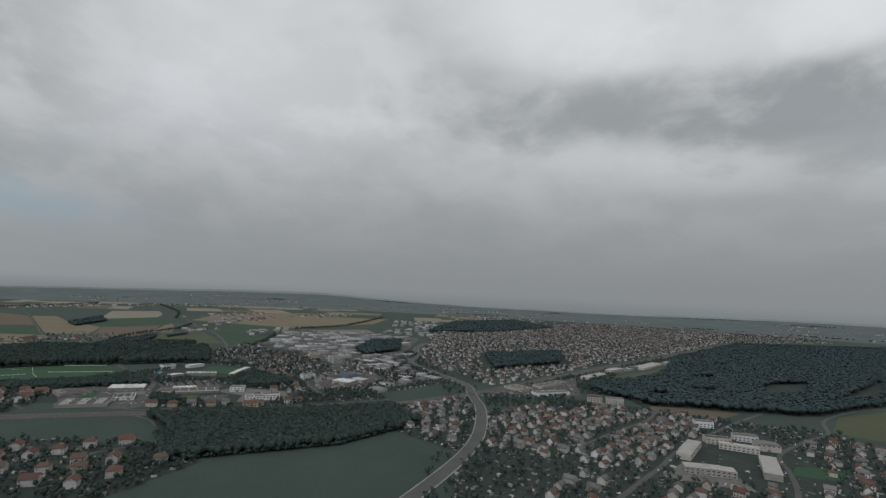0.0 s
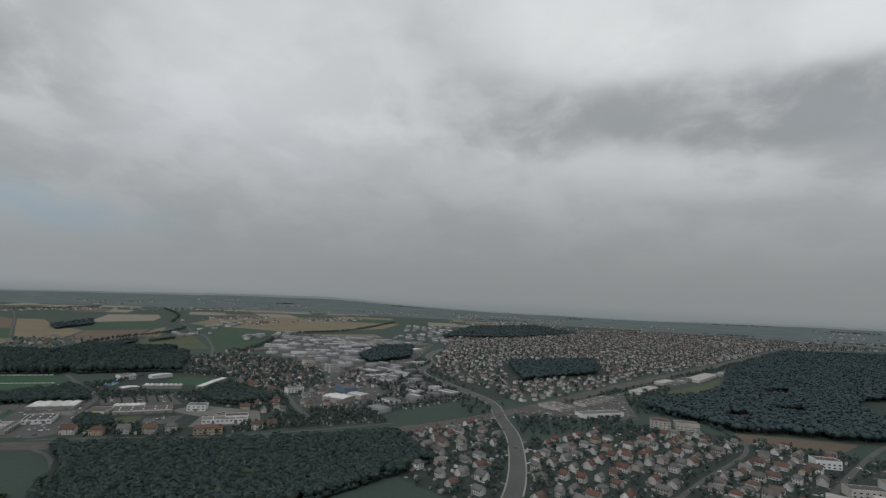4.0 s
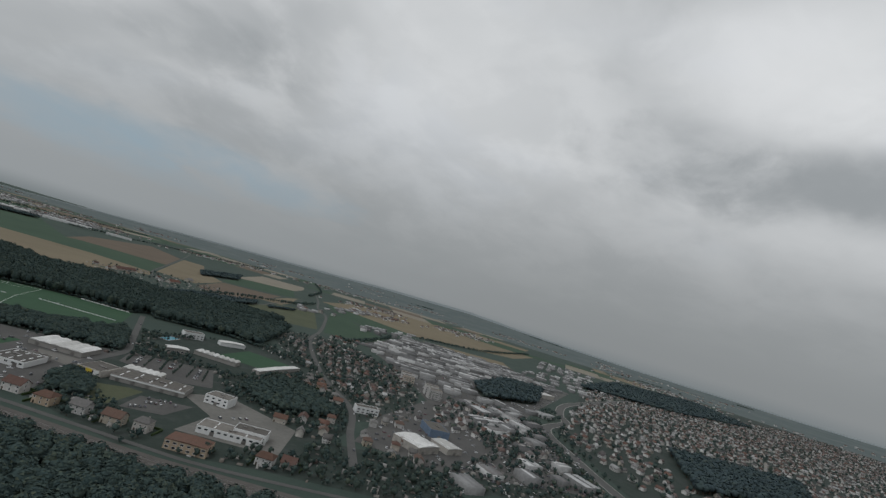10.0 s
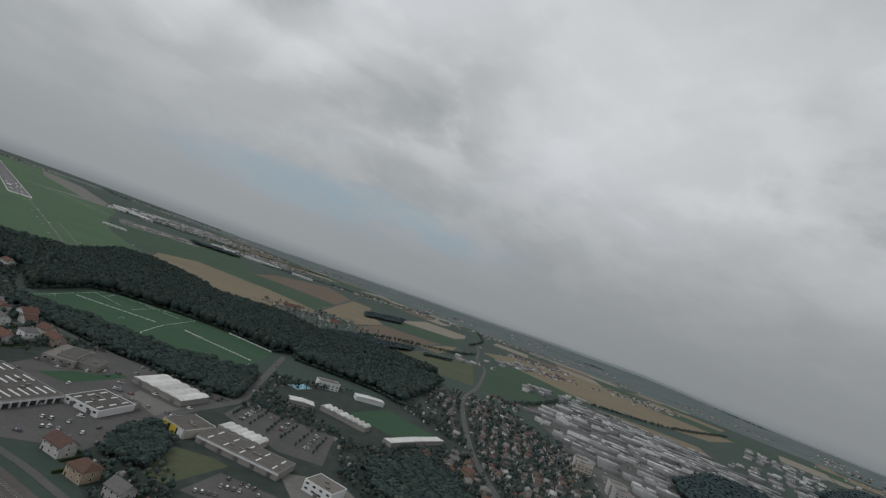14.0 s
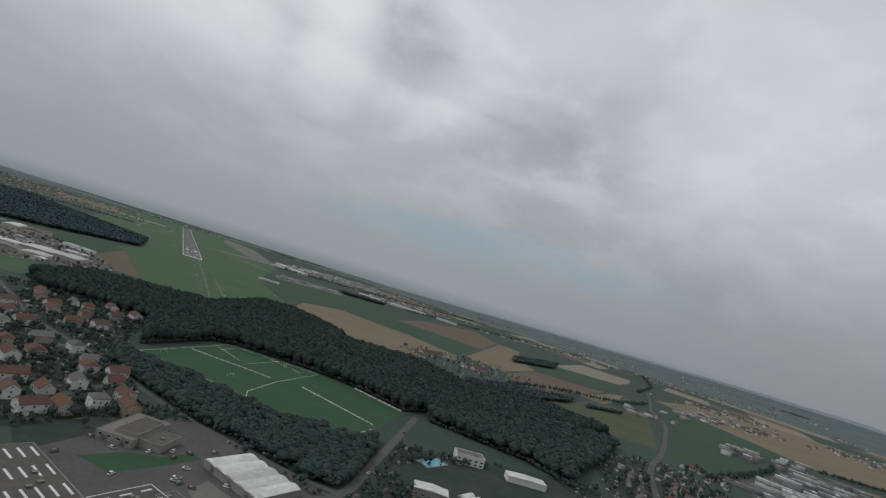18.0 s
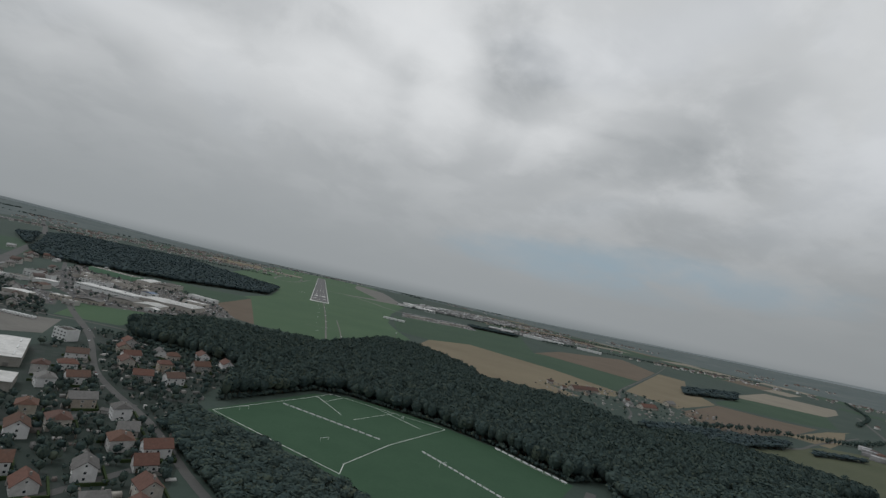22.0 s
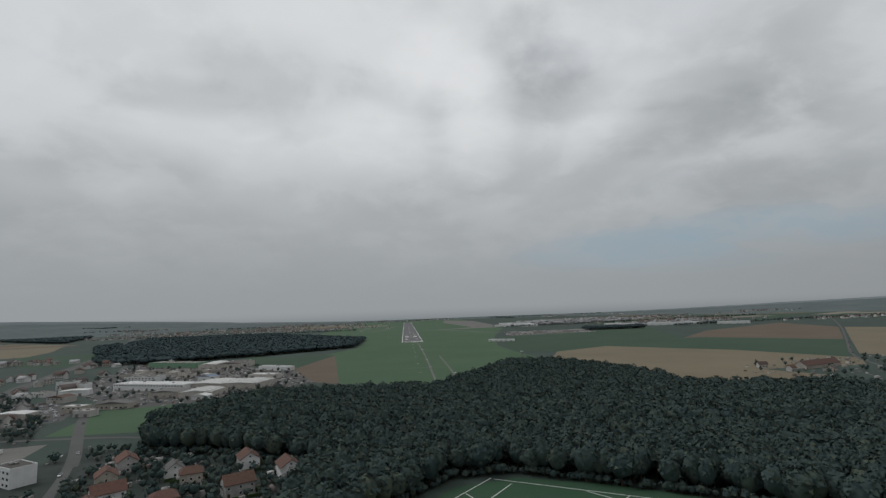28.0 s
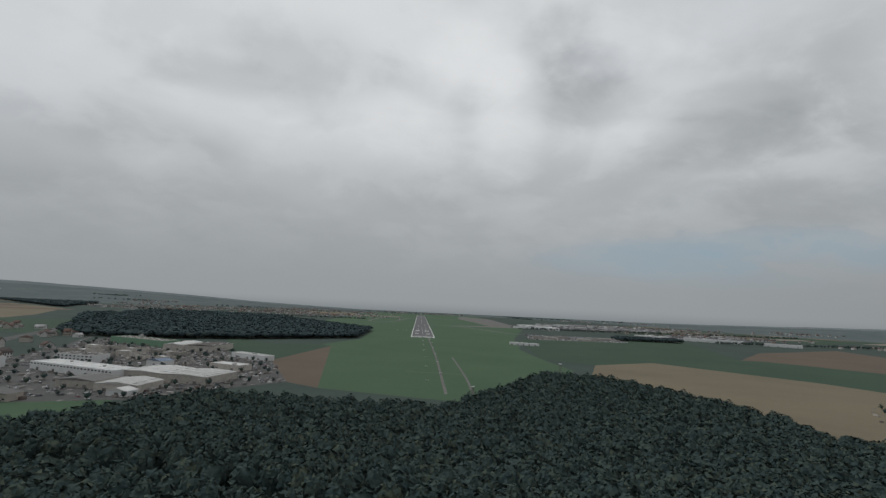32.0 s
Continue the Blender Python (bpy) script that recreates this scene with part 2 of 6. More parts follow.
BARK = mottled("bark", (0.04, 0.03, 0.022), (0.09, 0.07, 0.05), 0.5, 4.0)
ROOFS = islands("town_roof_tiles", [(0.0, (0.135, 0.078, 0.062)), (0.22, (0.11, 0.080, 0.070)), (0.36, (0.085, 0.084, 0.086)), (0.52, (0.16, 0.092, 0.072)), (0.66, (0.12, 0.118, 0.118)), (0.8, (0.10, 0.078, 0.070)), (0.92, (0.26, 0.258, 0.255)), (1.0, (0.42, 0.415, 0.41))], 0.85, 0.8)
WALLS = islands("town_render", [(0.0, (0.414, 0.406, 0.389)), (0.3, (0.598, 0.592, 0.578)), (0.5, (0.391, 0.360, 0.313)), (0.7, (0.713, 0.708, 0.696)), (1.0, (0.414, 0.383, 0.342))], 0.9, 0.5)
HALLROOF = islands("hall_roof_sheet", [(0.0, (0.09, 0.09, 0.092)), (0.2, (0.17, 0.17, 0.172)), (0.35, (0.52, 0.52, 0.515)), (0.45, (0.11, 0.11, 0.11)), (0.62, (0.30, 0.30, 0.298)), (0.8, (0.62, 0.62, 0.61)), (0.9, (0.14, 0.12, 0.11)), (1.0, (0.24, 0.24, 0.24))], 0.7, 0.3)
HALLWALL = islands("hall_wall_sheet", [(0.0, (0.12, 0.12, 0.12)), (0.5, (0.18, 0.18, 0.178)), (0.8, (0.34, 0.34, 0.335)), (1.0, (0.5, 0.5, 0.49))], 0.8, 0.4)
TERRACOTTA = islands("terracotta_tiles", [(0.0, (0.115, 0.068, 0.055)), (0.5, (0.150, 0.078, 0.060)), (1.0, (0.090, 0.062, 0.054))], 0.85, 0.9, source="object")
BROWNTILE = islands("brown_roof_tiles", [(0.0, (0.10, 0.06, 0.045)), (0.5, (0.14, 0.08, 0.06)), (1.0, (0.12, 0.085, 0.07))], 0.85, 0.9, source="object")
TOWNTILE = islands("mixed_roof_tiles", [(0.0, (0.115, 0.068, 0.055)), (0.3, (0.150, 0.078, 0.060)), (0.45, (0.12, 0.085, 0.07)), (0.6, (0.16, 0.155, 0.15)), (0.8, (0.11, 0.105, 0.10)), (1.0, (0.20, 0.195, 0.185))], 0.85, 0.9)
GREYTILE = islands("grey_roof_tiles", [(0.0, (0.11, 0.105, 0.10)), (0.5, (0.16, 0.155, 0.15)), (1.0, (0.20, 0.195, 0.185))], 0.85, 0.9, source="object")
FLATROOF = islands("flat_roof_gravel", [(0.0, (0.089, 0.083, 0.075)), (0.5, (0.137, 0.128, 0.115)), (1.0, (0.200, 0.186, 0.167))], 0.9, 0.35, source="object")
DARKROOF = islands("dark_roof_felt", [(0.0, (0.074, 0.070, 0.067)), (0.5, (0.095, 0.089, 0.082)), (1.0, (0.126, 0.116, 0.104))], 0.85, 0.3, source="object")
PALEROOF = islands("pale_roof_membrane", [(0.0, (0.450, 0.444, 0.423)), (0.5, (0.575, 0.567, 0.546)), (1.0, (0.675, 0.668, 0.650))], 0.6, 0.25, source="object")
PLASTER = islands("house_render", [(0.0, (0.358, 0.347, 0.331)), (0.35, (0.582, 0.571, 0.559)), (0.55, (0.381, 0.336, 0.268)), (0.75, (0.470, 0.459, 0.445)), (1.0, (0.381, 0.319, 0.257))], 0.9, 0.5, source="object")
WHITEWALL = islands("white_house_render", [(0.0, (0.594, 0.589, 0.583)), (1.0, (0.713, 0.707, 0.704))], 0.9, 0.5, 0.3, source="object")
MIDROOF = islands("pale_grey_roof_sheet", [(0.0, (0.289, 0.277, 0.260)), (0.5, (0.367, 0.350, 0.326)), (1.0, (0.434, 0.412, 0.387))], 0.75, 0.3, source="object")
PEACH = islands("orange_render", [(0.0, (0.42, 0.325, 0.235)), (1.0, (0.45, 0.355, 0.265))], 0.9, 0.4, source="object")
YELLOW = islands("yellow_cladding", [(0.0, (0.62, 0.46, 0.06)), (1.0, (0.65, 0.50, 0.08))], 0.6, 0.4, source="object")
GREENSHEET = islands("green_sheet_wall", [(0.0, (0.17, 0.30, 0.20)), (1.0, (0.22, 0.36, 0.24))], 0.6, 0.4, source="object")
BLUESHEET = islands("blue_sheet", [(0.0, (0.13, 0.18, 0.25)), (1.0, (0.17, 0.22, 0.30))], 0.5, 0.4, source="object")
SHEETWALL = islands("grey_sheet_wall", [(0.0, (0.300, 0.286, 0.260)), (0.5, (0.439, 0.413, 0.375)), (1.0, (0.578, 0.539, 0.495))], 0.7, 0.4, source="object")
FRAMEWHITE = mottled("white_frame", (0.537, 0.541, 0.537), (0.708, 0.713, 0.706), 0.3, 2.0, rough=0.5, relief=0.05)
CONCRETE = mottled("pale_concrete", (0.202, 0.195, 0.182), (0.302, 0.290, 0.272), 0.08, 0.8)
STEEL = mottled("weathered_steel", (0.16, 0.15, 0.14), (0.28, 0.27, 0.26), 0.2, 2.0, rough=0.5, metal=0.7, relief=0.05)
RUBBER = mottled("tyre_rubber", (0.015, 0.015, 0.015), (0.03, 0.03, 0.03), 0.5, 4.0)
POOLBLUE = mottled("pool_water", (0.10, 0.32, 0.42), (0.16, 0.42, 0.52), 0.1, 0.6, rough=0.1, relief=0.05, spec=0.5)
CARPAINT = islands("car_paint", [(0.0, (0.65, 0.65, 0.65)), (0.25, (0.75, 0.75, 0.74)), (0.4, (0.30, 0.31, 0.32)), (0.55, (0.03, 0.03, 0.035)), (0.7, (0.12, 0.13, 0.15)), (0.88, (0.22, 0.22, 0.225)), (0.96, (0.18, 0.05, 0.05)), (1.0, (0.07, 0.09, 0.14))], 0.25, 1.0, 0.1, 0.02, source="object", spec=0.5)
HEDGE = mottled("clipped_hedge", (0.022, 0.038, 0.014), (0.045, 0.068, 0.024), 0.3, 1.5, relief=0.8)
# backdrop tone: haze painted in as pale blue-grey
FARAWAY = mottled("painted_haze", (0.20, 0.225, 0.235), (0.27, 0.29, 0.295), 0.003, 0.01, relief=0.0)
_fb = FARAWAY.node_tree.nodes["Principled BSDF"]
# weak added glow stands for light scattered by haze; no lamp is there
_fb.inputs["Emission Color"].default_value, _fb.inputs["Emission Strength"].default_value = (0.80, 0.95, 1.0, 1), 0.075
# hill tones are greyed and blued: distance haze painted into the colour
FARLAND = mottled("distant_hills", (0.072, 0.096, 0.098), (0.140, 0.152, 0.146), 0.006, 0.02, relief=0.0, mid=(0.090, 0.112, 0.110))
GLASS, _gn, _gl, _gb = material("window_glass", 0.08, 0.0, 0.6)
_gb.inputs["Base Color"].default_value = (0.03, 0.035, 0.04, 1)

# ---- helpers for building ----
PLAN = 0.8   # metres to one unit of the plan
rng = np.random.default_rng(7)


def mesh_object(name, verts, faces, mats, parent=None, slots=None, smooth=False):
    me = bpy.data.meshes.new(name)
    me.from_pydata([tuple(v) for v in verts], [], [tuple(f) for f in faces])
    for m in mats if isinstance(mats, (list, tuple)) else [mats]:
        me.materials.append(m)
    if slots is not None:
        me.polygons.foreach_set("material_index", slots)
    if smooth:
        me.polygons.foreach_set("use_smooth", [True] * len(me.polygons))
    me.update()
    ob = new(name, me)
    ob.parent = parent
    return ob


def sheet(name, pts, mat, z=0.02, label="", category="", kind="structure", parent=None):
    """A flat piece of land with the given outline."""
    ob = mesh_object(name, [(x, y, z) for x, y in pts], [range(len(pts))], mat, parent)
    if parent is None:
        tagged(ob, label, category, kind=kind)
    return ob


def ribbon(name, pts, width, mat, z=0.05, label="", category="road", kind="structure", step=12.0, parent=None):
    """A strip of even width along a smooth line through pts."""
    p = smooth_line(pts, step)
    d = np.gradient(p, axis=0)
    d /= np.linalg.norm(d, axis=1, keepdims=True)
    n = np.c_[-d[:, 1], d[:, 0]] * width / 2
    v = [(*q, z) for q in p + n] + [(*q, z) for q in p - n]
    k = len(p)
    ob = mesh_object(name, v, [(i, i + 1, k + i + 1, k + i)[::-1] for i in range(k - 1)], mat, parent)
    if parent is None:
        tagged(ob, label, category, kind=kind)
    return ob


def smooth_line(pts, step=12.0):
    p = np.array(pts, float)
    if len(p) > 2:
        q = np.vstack([2 * p[0] - p[1], p, 2 * p[-1] - p[-2]])
        out = []
        for i in range(1, len(q) - 2):
            m = max(2, int(np.linalg.norm(q[i + 1] - q[i]) / step))
            for t in np.linspace(0, 1, m, endpoint=False):
                a, b, c, d = q[i - 1:i + 3]
                out.append(0.5 * (2 * b + (c - a) * t + (2 * a - 5 * b + 4 * c - d) * t * t + (3 * b - a - 3 * c + d) * t ** 3))
        out.append(p[-1])
        return np.array(out)
    m = max(2, int(np.linalg.norm(p[1] - p[0]) / step))
    return p[0] + (p[1] - p[0]) * np.linspace(0, 1, m + 1)[:, None]


def inside(poly, q):
    """Which of the points q lie in the outline poly."""
    p, q = np.array(poly, float), np.atleast_2d(q)
    r = np.zeros(len(q), bool)
    for (x0, y0), (x1, y1) in zip(p, np.roll(p, -1, axis=0)):
        if y0 != y1:
            r ^= ((y0 > q[:, 1]) != (y1 > q[:, 1])) & (q[:, 0] < (x1 - x0) * (q[:, 1] - y0) / (y1 - y0) + x0)
    return r


def near_line(pts, q, d):
    """Which of the points q lie within d of the line through pts."""
    p = smooth_line(pts, 15.0)
    r = np.zeros(len(q), bool)
    for a, b in zip(p[:-1], p[1:]):
        t = np.clip(((q - a) @ (b - a)) / ((b - a) @ (b - a)), 0, 1)
        r |= np.linalg.norm(q - a - t[:, None] * (b - a), axis=1) < d
    return r


def scatter(poly, spacing, turn=0.0, jitter=0.45):
    p = np.array(poly, float)
    c, s = math.cos(turn), math.sin(turn)
    R = np.array([[c, -s], [s, c]])
    u = p @ R
    gx, gy = np.meshgrid(np.arange(u[:, 0].min(), u[:, 0].max(), spacing), np.arange(u[:, 1].min(), u[:, 1].max(), spacing))
    q = np.c_[gx.ravel(), gy.ravel()] + rng.uniform(-jitter, jitter, (gx.size, 2)) * spacing
    q = q @ R.T
    return q[inside(poly, q)]


def tile(name, templates, places, turns, scales, mats, picks=None, smooth=False):
    """Many copies of small templates (verts, faces, slots) joined into one mesh."""
    picks = rng.integers(0, len(templates), len(places)) if picks is None else picks
    V, F, S, base = [], [], [], 0
    for k, (tv, tf, tsl) in enumerate(templates):
        idx = np.where(picks == k)[0]
        if not len(idx):
            continue
        c, s = np.cos(turns[idx])[:, None], np.sin(turns[idx])[:, None]
        sc = scales[idx]
        x, y, z = tv[:, 0] * sc[:, :1], tv[:, 1] * sc[:, 1:2], tv[:, 2] * sc[:, 2:3]
        v = np.stack([x * c - y * s + places[idx, :1], x * s + y * c + places[idx, 1:2], z + (places[idx, 2:3] if places.shape[1] > 2 else 0)], -1)
        V.append(v.reshape(-1, 3))
        F.append((tf[None] + (base + np.arange(len(idx)) * len(tv))[:, None, None]).reshape(-1, 3))
        S.append(np.tile(tsl, len(idx)))
        base += len(idx) * len(tv)
    V, F, S = np.concatenate(V).astype(np.float32), np.concatenate(F).astype(np.int32), np.concatenate(S).astype(np.int32)
    me = bpy.data.meshes.new(name)
    me.vertices.add(len(V))
    me.vertices.foreach_set("co", V.ravel())
    me.loops.add(len(F) * 3)
    me.loops.foreach_set("vertex_index", F.ravel())
    me.polygons.add(len(F))
    me.polygons.foreach_set("loop_start", np.arange(0, len(F) * 3, 3, dtype=np.int32))
    for m in mats:
        me.materials.append(m)
    me.polygons.foreach_set("material_index", S)
    if smooth:
        me.polygons.foreach_set("use_smooth", np.ones(len(F), bool))
    me.update(calc_edges=True)
    return new(name, me)


def ico(level):
    bm = bmesh.new()
    bmesh.ops.create_icosphere(bm, subdivisions=level, radius=1.0)
    v = np.array([q.co[:] for q in bm.verts])
    f = np.array([[q.index for q in p.verts] for p in bm.faces])
    bm.free()
    return v, f


BALLS = {level: ico(level) for level in (1, 2)}


def leafy_template(seed, sprays, size, limbs=0, tall=0.36, wide=0.36, level=1):
    """A trunk with limbs under a crown of many small leaf sprays round a lumpy inner mass; 1 m high, to be scaled."""
    r = np.random.default_rng(seed)
    mid = np.array([0, 0, 0.98 - tall])
    ball_v, ball_f = BALLS[level]
    lumps = r.normal(size=(5 if level == 1 else 11, 3))
    lumps[:, 2] = np.abs(lumps[:, 2]) * 0.8
    lumps /= np.linalg.norm(lumps, axis=1, keepdims=True)

    def reach(d):
        return 0.80 + 0.24 * np.max(np.clip(d @ lumps.T, 0, 1) ** (4 if level == 1 else 9), axis=1)

    shape = np.array([wide, wide, tall])
    d = ball_v / np.linalg.norm(ball_v, axis=1, keepdims=True)
    low, high = (0.72, 0.86) if level == 1 else (0.70, 0.95)
    V, F, S = [d * (reach(d) * r.uniform(low, high, len(d)))[:, None] * shape + mid], [ball_f], [np.zeros(len(ball_f), int)]
    n = len(d)
    d = r.normal(size=(sprays, 3))
    d[:, 2] = np.where(d[:, 2] < -0.35, -d[:, 2], d[:, 2])
    d /= np.linalg.norm(d, axis=1, keepdims=True)
    c = d * (reach(d) * r.uniform(0.88, 1.04, sprays))[:, None] * shape + mid
    up = d + r.normal(0, 0.42, d.shape)
    up /= np.linalg.norm(up, axis=1, keepdims=True)
    e = np.cross(up, r.normal(size=d.shape))
    e /= np.linalg.norm(e, axis=1, keepdims=True)
    g = np.cross(up, e)
    s = size * r.uniform(0.6, 1.25, (sprays, 1))
    tri = np.stack([c + e * s, c - e * s * 0.5 + g * s * 0.85, c - e * s * 0.6 - g * s * 0.8], 1)
    V.append(tri.reshape(-1, 3))
    F.append(np.arange(3 * sprays).reshape(-1, 3) + n)
    S.append(np.zeros(sprays, int))
    n += 3 * sprays
    k = 5
    ang = np.arange(k) * 2 * math.pi / k
    ring = np.c_[np.cos(ang), np.sin(ang)]
    stems = [(np.zeros(3), np.array([0, 0, 0.60]), 0.028, 0.012)]
    for j in range(limbs):
        a = 2.1 * j + r.random()
        stems.append((np.array([0, 0, 0.22 + 0.07 * j]), np.array([0.2 * math.cos(a), 0.2 * math.sin(a), 0.55 + 0.05 * j]), 0.012, 0.005))
    for p0, p1, r0, r1 in stems:
        V.append(np.vstack([np.c_[ring * r0, np.zeros(k)] + p0, np.c_[ring * r1, np.zeros(k)] + p1]))
        F.append(np.array([q for i in range(k) for q in ((i, (i + 1) % k, k + i), ((i + 1) % k, k + (i + 1) % k, k + i))]) + n)
        S.append(np.ones(2 * k, int))
        n += 2 * k
    return np.vstack(V), np.vstack(F), np.concatenate(S)


FAR_TREES = [leafy_template(s, 12, 0.13, 0, 0.44) for s in (1, 2, 3, 4, 5)]
SHRUBS = [leafy_template(s, 14, 0.18, 0, 0.48, 0.46) for s in (21, 22, 23, 24)]
NEAR_TREES = [leafy_template(s, 96, 0.066, 1, 0.45, level=2) for s in (11, 12, 13, 14, 15)] + [leafy_template(16, 100, 0.06, 1, 0.46, 0.27, 2)]
FLOORS = []


def rim(poly, step):
    """Points along the edge of a polygon, a little uneven."""
    P, out = np.array(poly, float), []
    for a, b in zip(P, np.roll(P, -1, axis=0)):
        n = max(1, int(np.hypot(*(b - a)) / step))
        out.append(a + (b - a) * ((np.arange(n) + 0.5) / n)[:, None] + rng.normal(0, 0.8, (n, 2)))
    return np.vstack(out)


def wood(name, poly, spacing, label, height=(13, 21), holes=(), lines=(), kind="stuff", templates=None):
    q = scatter(poly, spacing)
    q = q[on_plain(q)]
    for h in holes:
        q = q[~inside(h, q)]
    for pts, d in lines:
        q = q[~near_line(pts, q, d)]
    h = height[0] + (height[1] - height[0]) * rng.beta(2.5, 2.5, len(q))
    w = np.maximum(h * rng.uniform(0.42, 0.56, len(q)), 1.55 * spacing * rng.uniform(0.85, 1.15, len(q)))
    t = templates or FAR_TREES
    picks = rng.integers(0, len(t), len(q))
    if templates:
        e = rim(poly, 3.4)
        for pts, d in lines:
            e = e[~near_line(pts, e, d - 1)]
        he = rng.uniform(3.0, 6.5, len(e))
        q, h, w = np.vstack([q, e]), np.r_[h, he], np.r_[w, he * 0.72]
        picks = np.r_[picks, rng.integers(len(t), len(t) + len(SHRUBS), len(e))]
        t = t + SHRUBS
    FLOORS.append(name)
    sheet("woodland_floor", poly, WOODFLOOR, 0.17 + 0.004 * len(FLOORS), "dark leafy woodland floor", "ground")
    # woods further off take the leaf colour with haze in it
    ob = tile(name, t, q, rng.uniform(0, 6.28, len(q)), np.c_[w * 1.65, w * 1.65, h], [FOLIAGE if templates else HAZEBLUE, BARK], picks, True)
    return tagged(ob, label, "trees", kind=kind)


def house_template(w, d, h, rise, hip=0.0):
    """Walls, gabled or hipped roof with eaves, and a row of dark windows on each side."""
    V = [(-w / 2, -d / 2, 0), (w / 2, -d / 2, 0), (w / 2, d / 2, 0), (-w / 2, d / 2, 0)]
    V += [(x, y, h) for x, y, _ in V] + [(-w / 2 + hip * 0.8, 0, h + rise), (w / 2 - hip * 0.8, 0, h + rise)]
    F = [(0, 1, 5), (0, 5, 4), (1, 2, 6), (1, 6, 5), (2, 3, 7), (2, 7, 6), (3, 0, 4), (3, 4, 7), (4, 8, 7), (5, 6, 9)]
    S = [0] * 10
    n, e, o = len(V), 0.6, 0.25
    for dz in (0.0, o):
        lo = h - rise * e / (d / 2) + dz
        V += [(-w / 2 - e, -d / 2 - e, lo), (w / 2 + e, -d / 2 - e, lo), (w / 2 + e, d / 2 + e, lo), (-w / 2 - e, d / 2 + e, lo), (-w / 2 - e + hip, 0, h + rise + dz), (w / 2 + e - hip, 0, h + rise + dz)]
    a, b = n, n + 6
    F += [(b, b + 1, b + 5), (b, b + 5, b + 4), (b + 2, b + 3, b + 4), (b + 2, b + 4, b + 5)]
    F += [(a, a + 5, a + 1), (a, a + 4, a + 5), (a + 2, a + 4, a + 3), (a + 2, a + 5, a + 4)]
    for i, j in ((0, 1), (2, 3), (1, 5), (5, 2), (3, 4), (4, 0)):
        F += [(a + i, a + j, b + j), (a + i, b + j, b + i)]
    if hip:
        F += [(b + 1, b + 2, b + 5), (b + 3, b, b + 4)]
    S += [1] * (len(F) - 10)
    for y, sgn in ((-d / 2 - 0.03, 1), (d / 2 + 0.03, -1)):
        for lev in range(max(1, int(h // 2.7))):
            for x in np.arange(-w / 2 + 1.6, w / 2 - 1.0, 2.8):
                n = len(V)
                V += [(x - 0.6, y, 1 + 2.7 * lev), (x + 0.6, y, 1 + 2.7 * lev), (x + 0.6, y, 2.3 + 2.7 * lev), (x - 0.6, y, 2.3 + 2.7 * lev)]
                F += [(n, n + 1, n + 2), (n, n + 2, n + 3)] if sgn > 0 else [(n, n + 2, n + 1), (n, n + 3, n + 2)]
                S += [2, 2]
    return np.array(V, float), np.array(F), np.array(S)


FAR_HOUSES = [house_template(11, 9, 5.5, 3.4), house_template(13, 9, 4.0, 3.6), house_template(10, 10, 6.0, 2.6, 3.0), house_template(14, 10, 5.8, 3.6), house_template(9, 8, 5.4, 3.8)]


def lean_template():
    """A small block with a lean-to top."""
    V = [(-.5, -.5, 0), (.5, -.5, 0), (.5, .5, 0), (-.5, .5, 0), (-.5, -.5, .86), (.5, -.5, .86), (.5, .5, 1), (-.5, .5, 1)]
    F = [(0, 1, 5), (0, 5, 4), (1, 2, 6), (1, 6, 5), (2, 3, 7), (2, 7, 6), (3, 0, 4), (3, 4, 7), (4, 5, 6), (4, 6, 7)]
    return np.array(V), np.array(F), np.array([0] * 8 + [1] * 2)


def hall_template():
    V = [(-.5, -.5, 0), (.5, -.5, 0), (.5, .5, 0), (-.5, .5, 0), (-.5, -.5, 1), (.5, -.5, 1), (.5, .5, 1), (-.5, .5, 1)]
    F = [(0, 1, 5), (0, 5, 4), (1, 2, 6), (1, 6, 5), (2, 3, 7), (2, 7, 6), (3, 0, 4), (3, 4, 7), (4, 5, 6), (4, 6, 7)]
    S = [0] * 8 + [1] * 2
    V += [(-.46, -.1, 1.001), (.46, -.1, 1.001), (.46, .1, 1.001), (-.46, .1, 1.001), (-.46, 0, 1.12), (.46, 0, 1.12)]
    F += [(8, 9, 13), (8, 13, 12), (10, 11, 12), (10, 12, 13), (9, 10, 13), (11, 8, 12)]
    S += [1] * 6
    return np.array(V), np.array(F), np.array(S)

# ---- the land: plain, far hills, fields, woods, roads, railway ----
ground = mesh_object("ground", [(-7900, -9200, 0), (7100, -9200, 0), (7100, 5800, 0), (-7900, 5800, 0)], [(0, 1, 2, 3)], MEADOW)
tagged(ground, "flat green farmland plain reaching to the hazy horizon", "ground", kind="structure")


CENTRE = (-370, -1700)
# heights of the distant skyline by bearing, counted from east to north, in degrees
SKYLINE = [(-40, 95), (-30, 90), (-15, 55), (0, 58), (8, 78), (14, 104), (19, 132), (26, 122), (31, 110), (38, 88), (50, 58), (60, 28), (70, 12), (80, 6), (91, 12), (103, 48), (113, 98), (121, 125), (130, 140), (180, 110), (320, 95)]


def skyline(a):
    b = (math.degrees(a) + 40) % 360 - 40
    return float(np.interp(b, *zip(*SKYLINE))) + 7 * noise.noise(Vector((math.cos(a) * 5, math.sin(a) * 5, 3.0))) + 3 * noise.noise(Vector((math.cos(a) * 21, math.sin(a) * 21, 1.0)))


def foot(a):
    """How far off the hills begin: further out where the runway points."""
    b = math.degrees(a) % 360
    return 3950 + 1350 * max(0.0, 1 - (abs(b - 84) / 30) ** 2) + 160 * noise.noise(Vector((math.cos(a) * 5, math.sin(a) * 5, 7.0)))


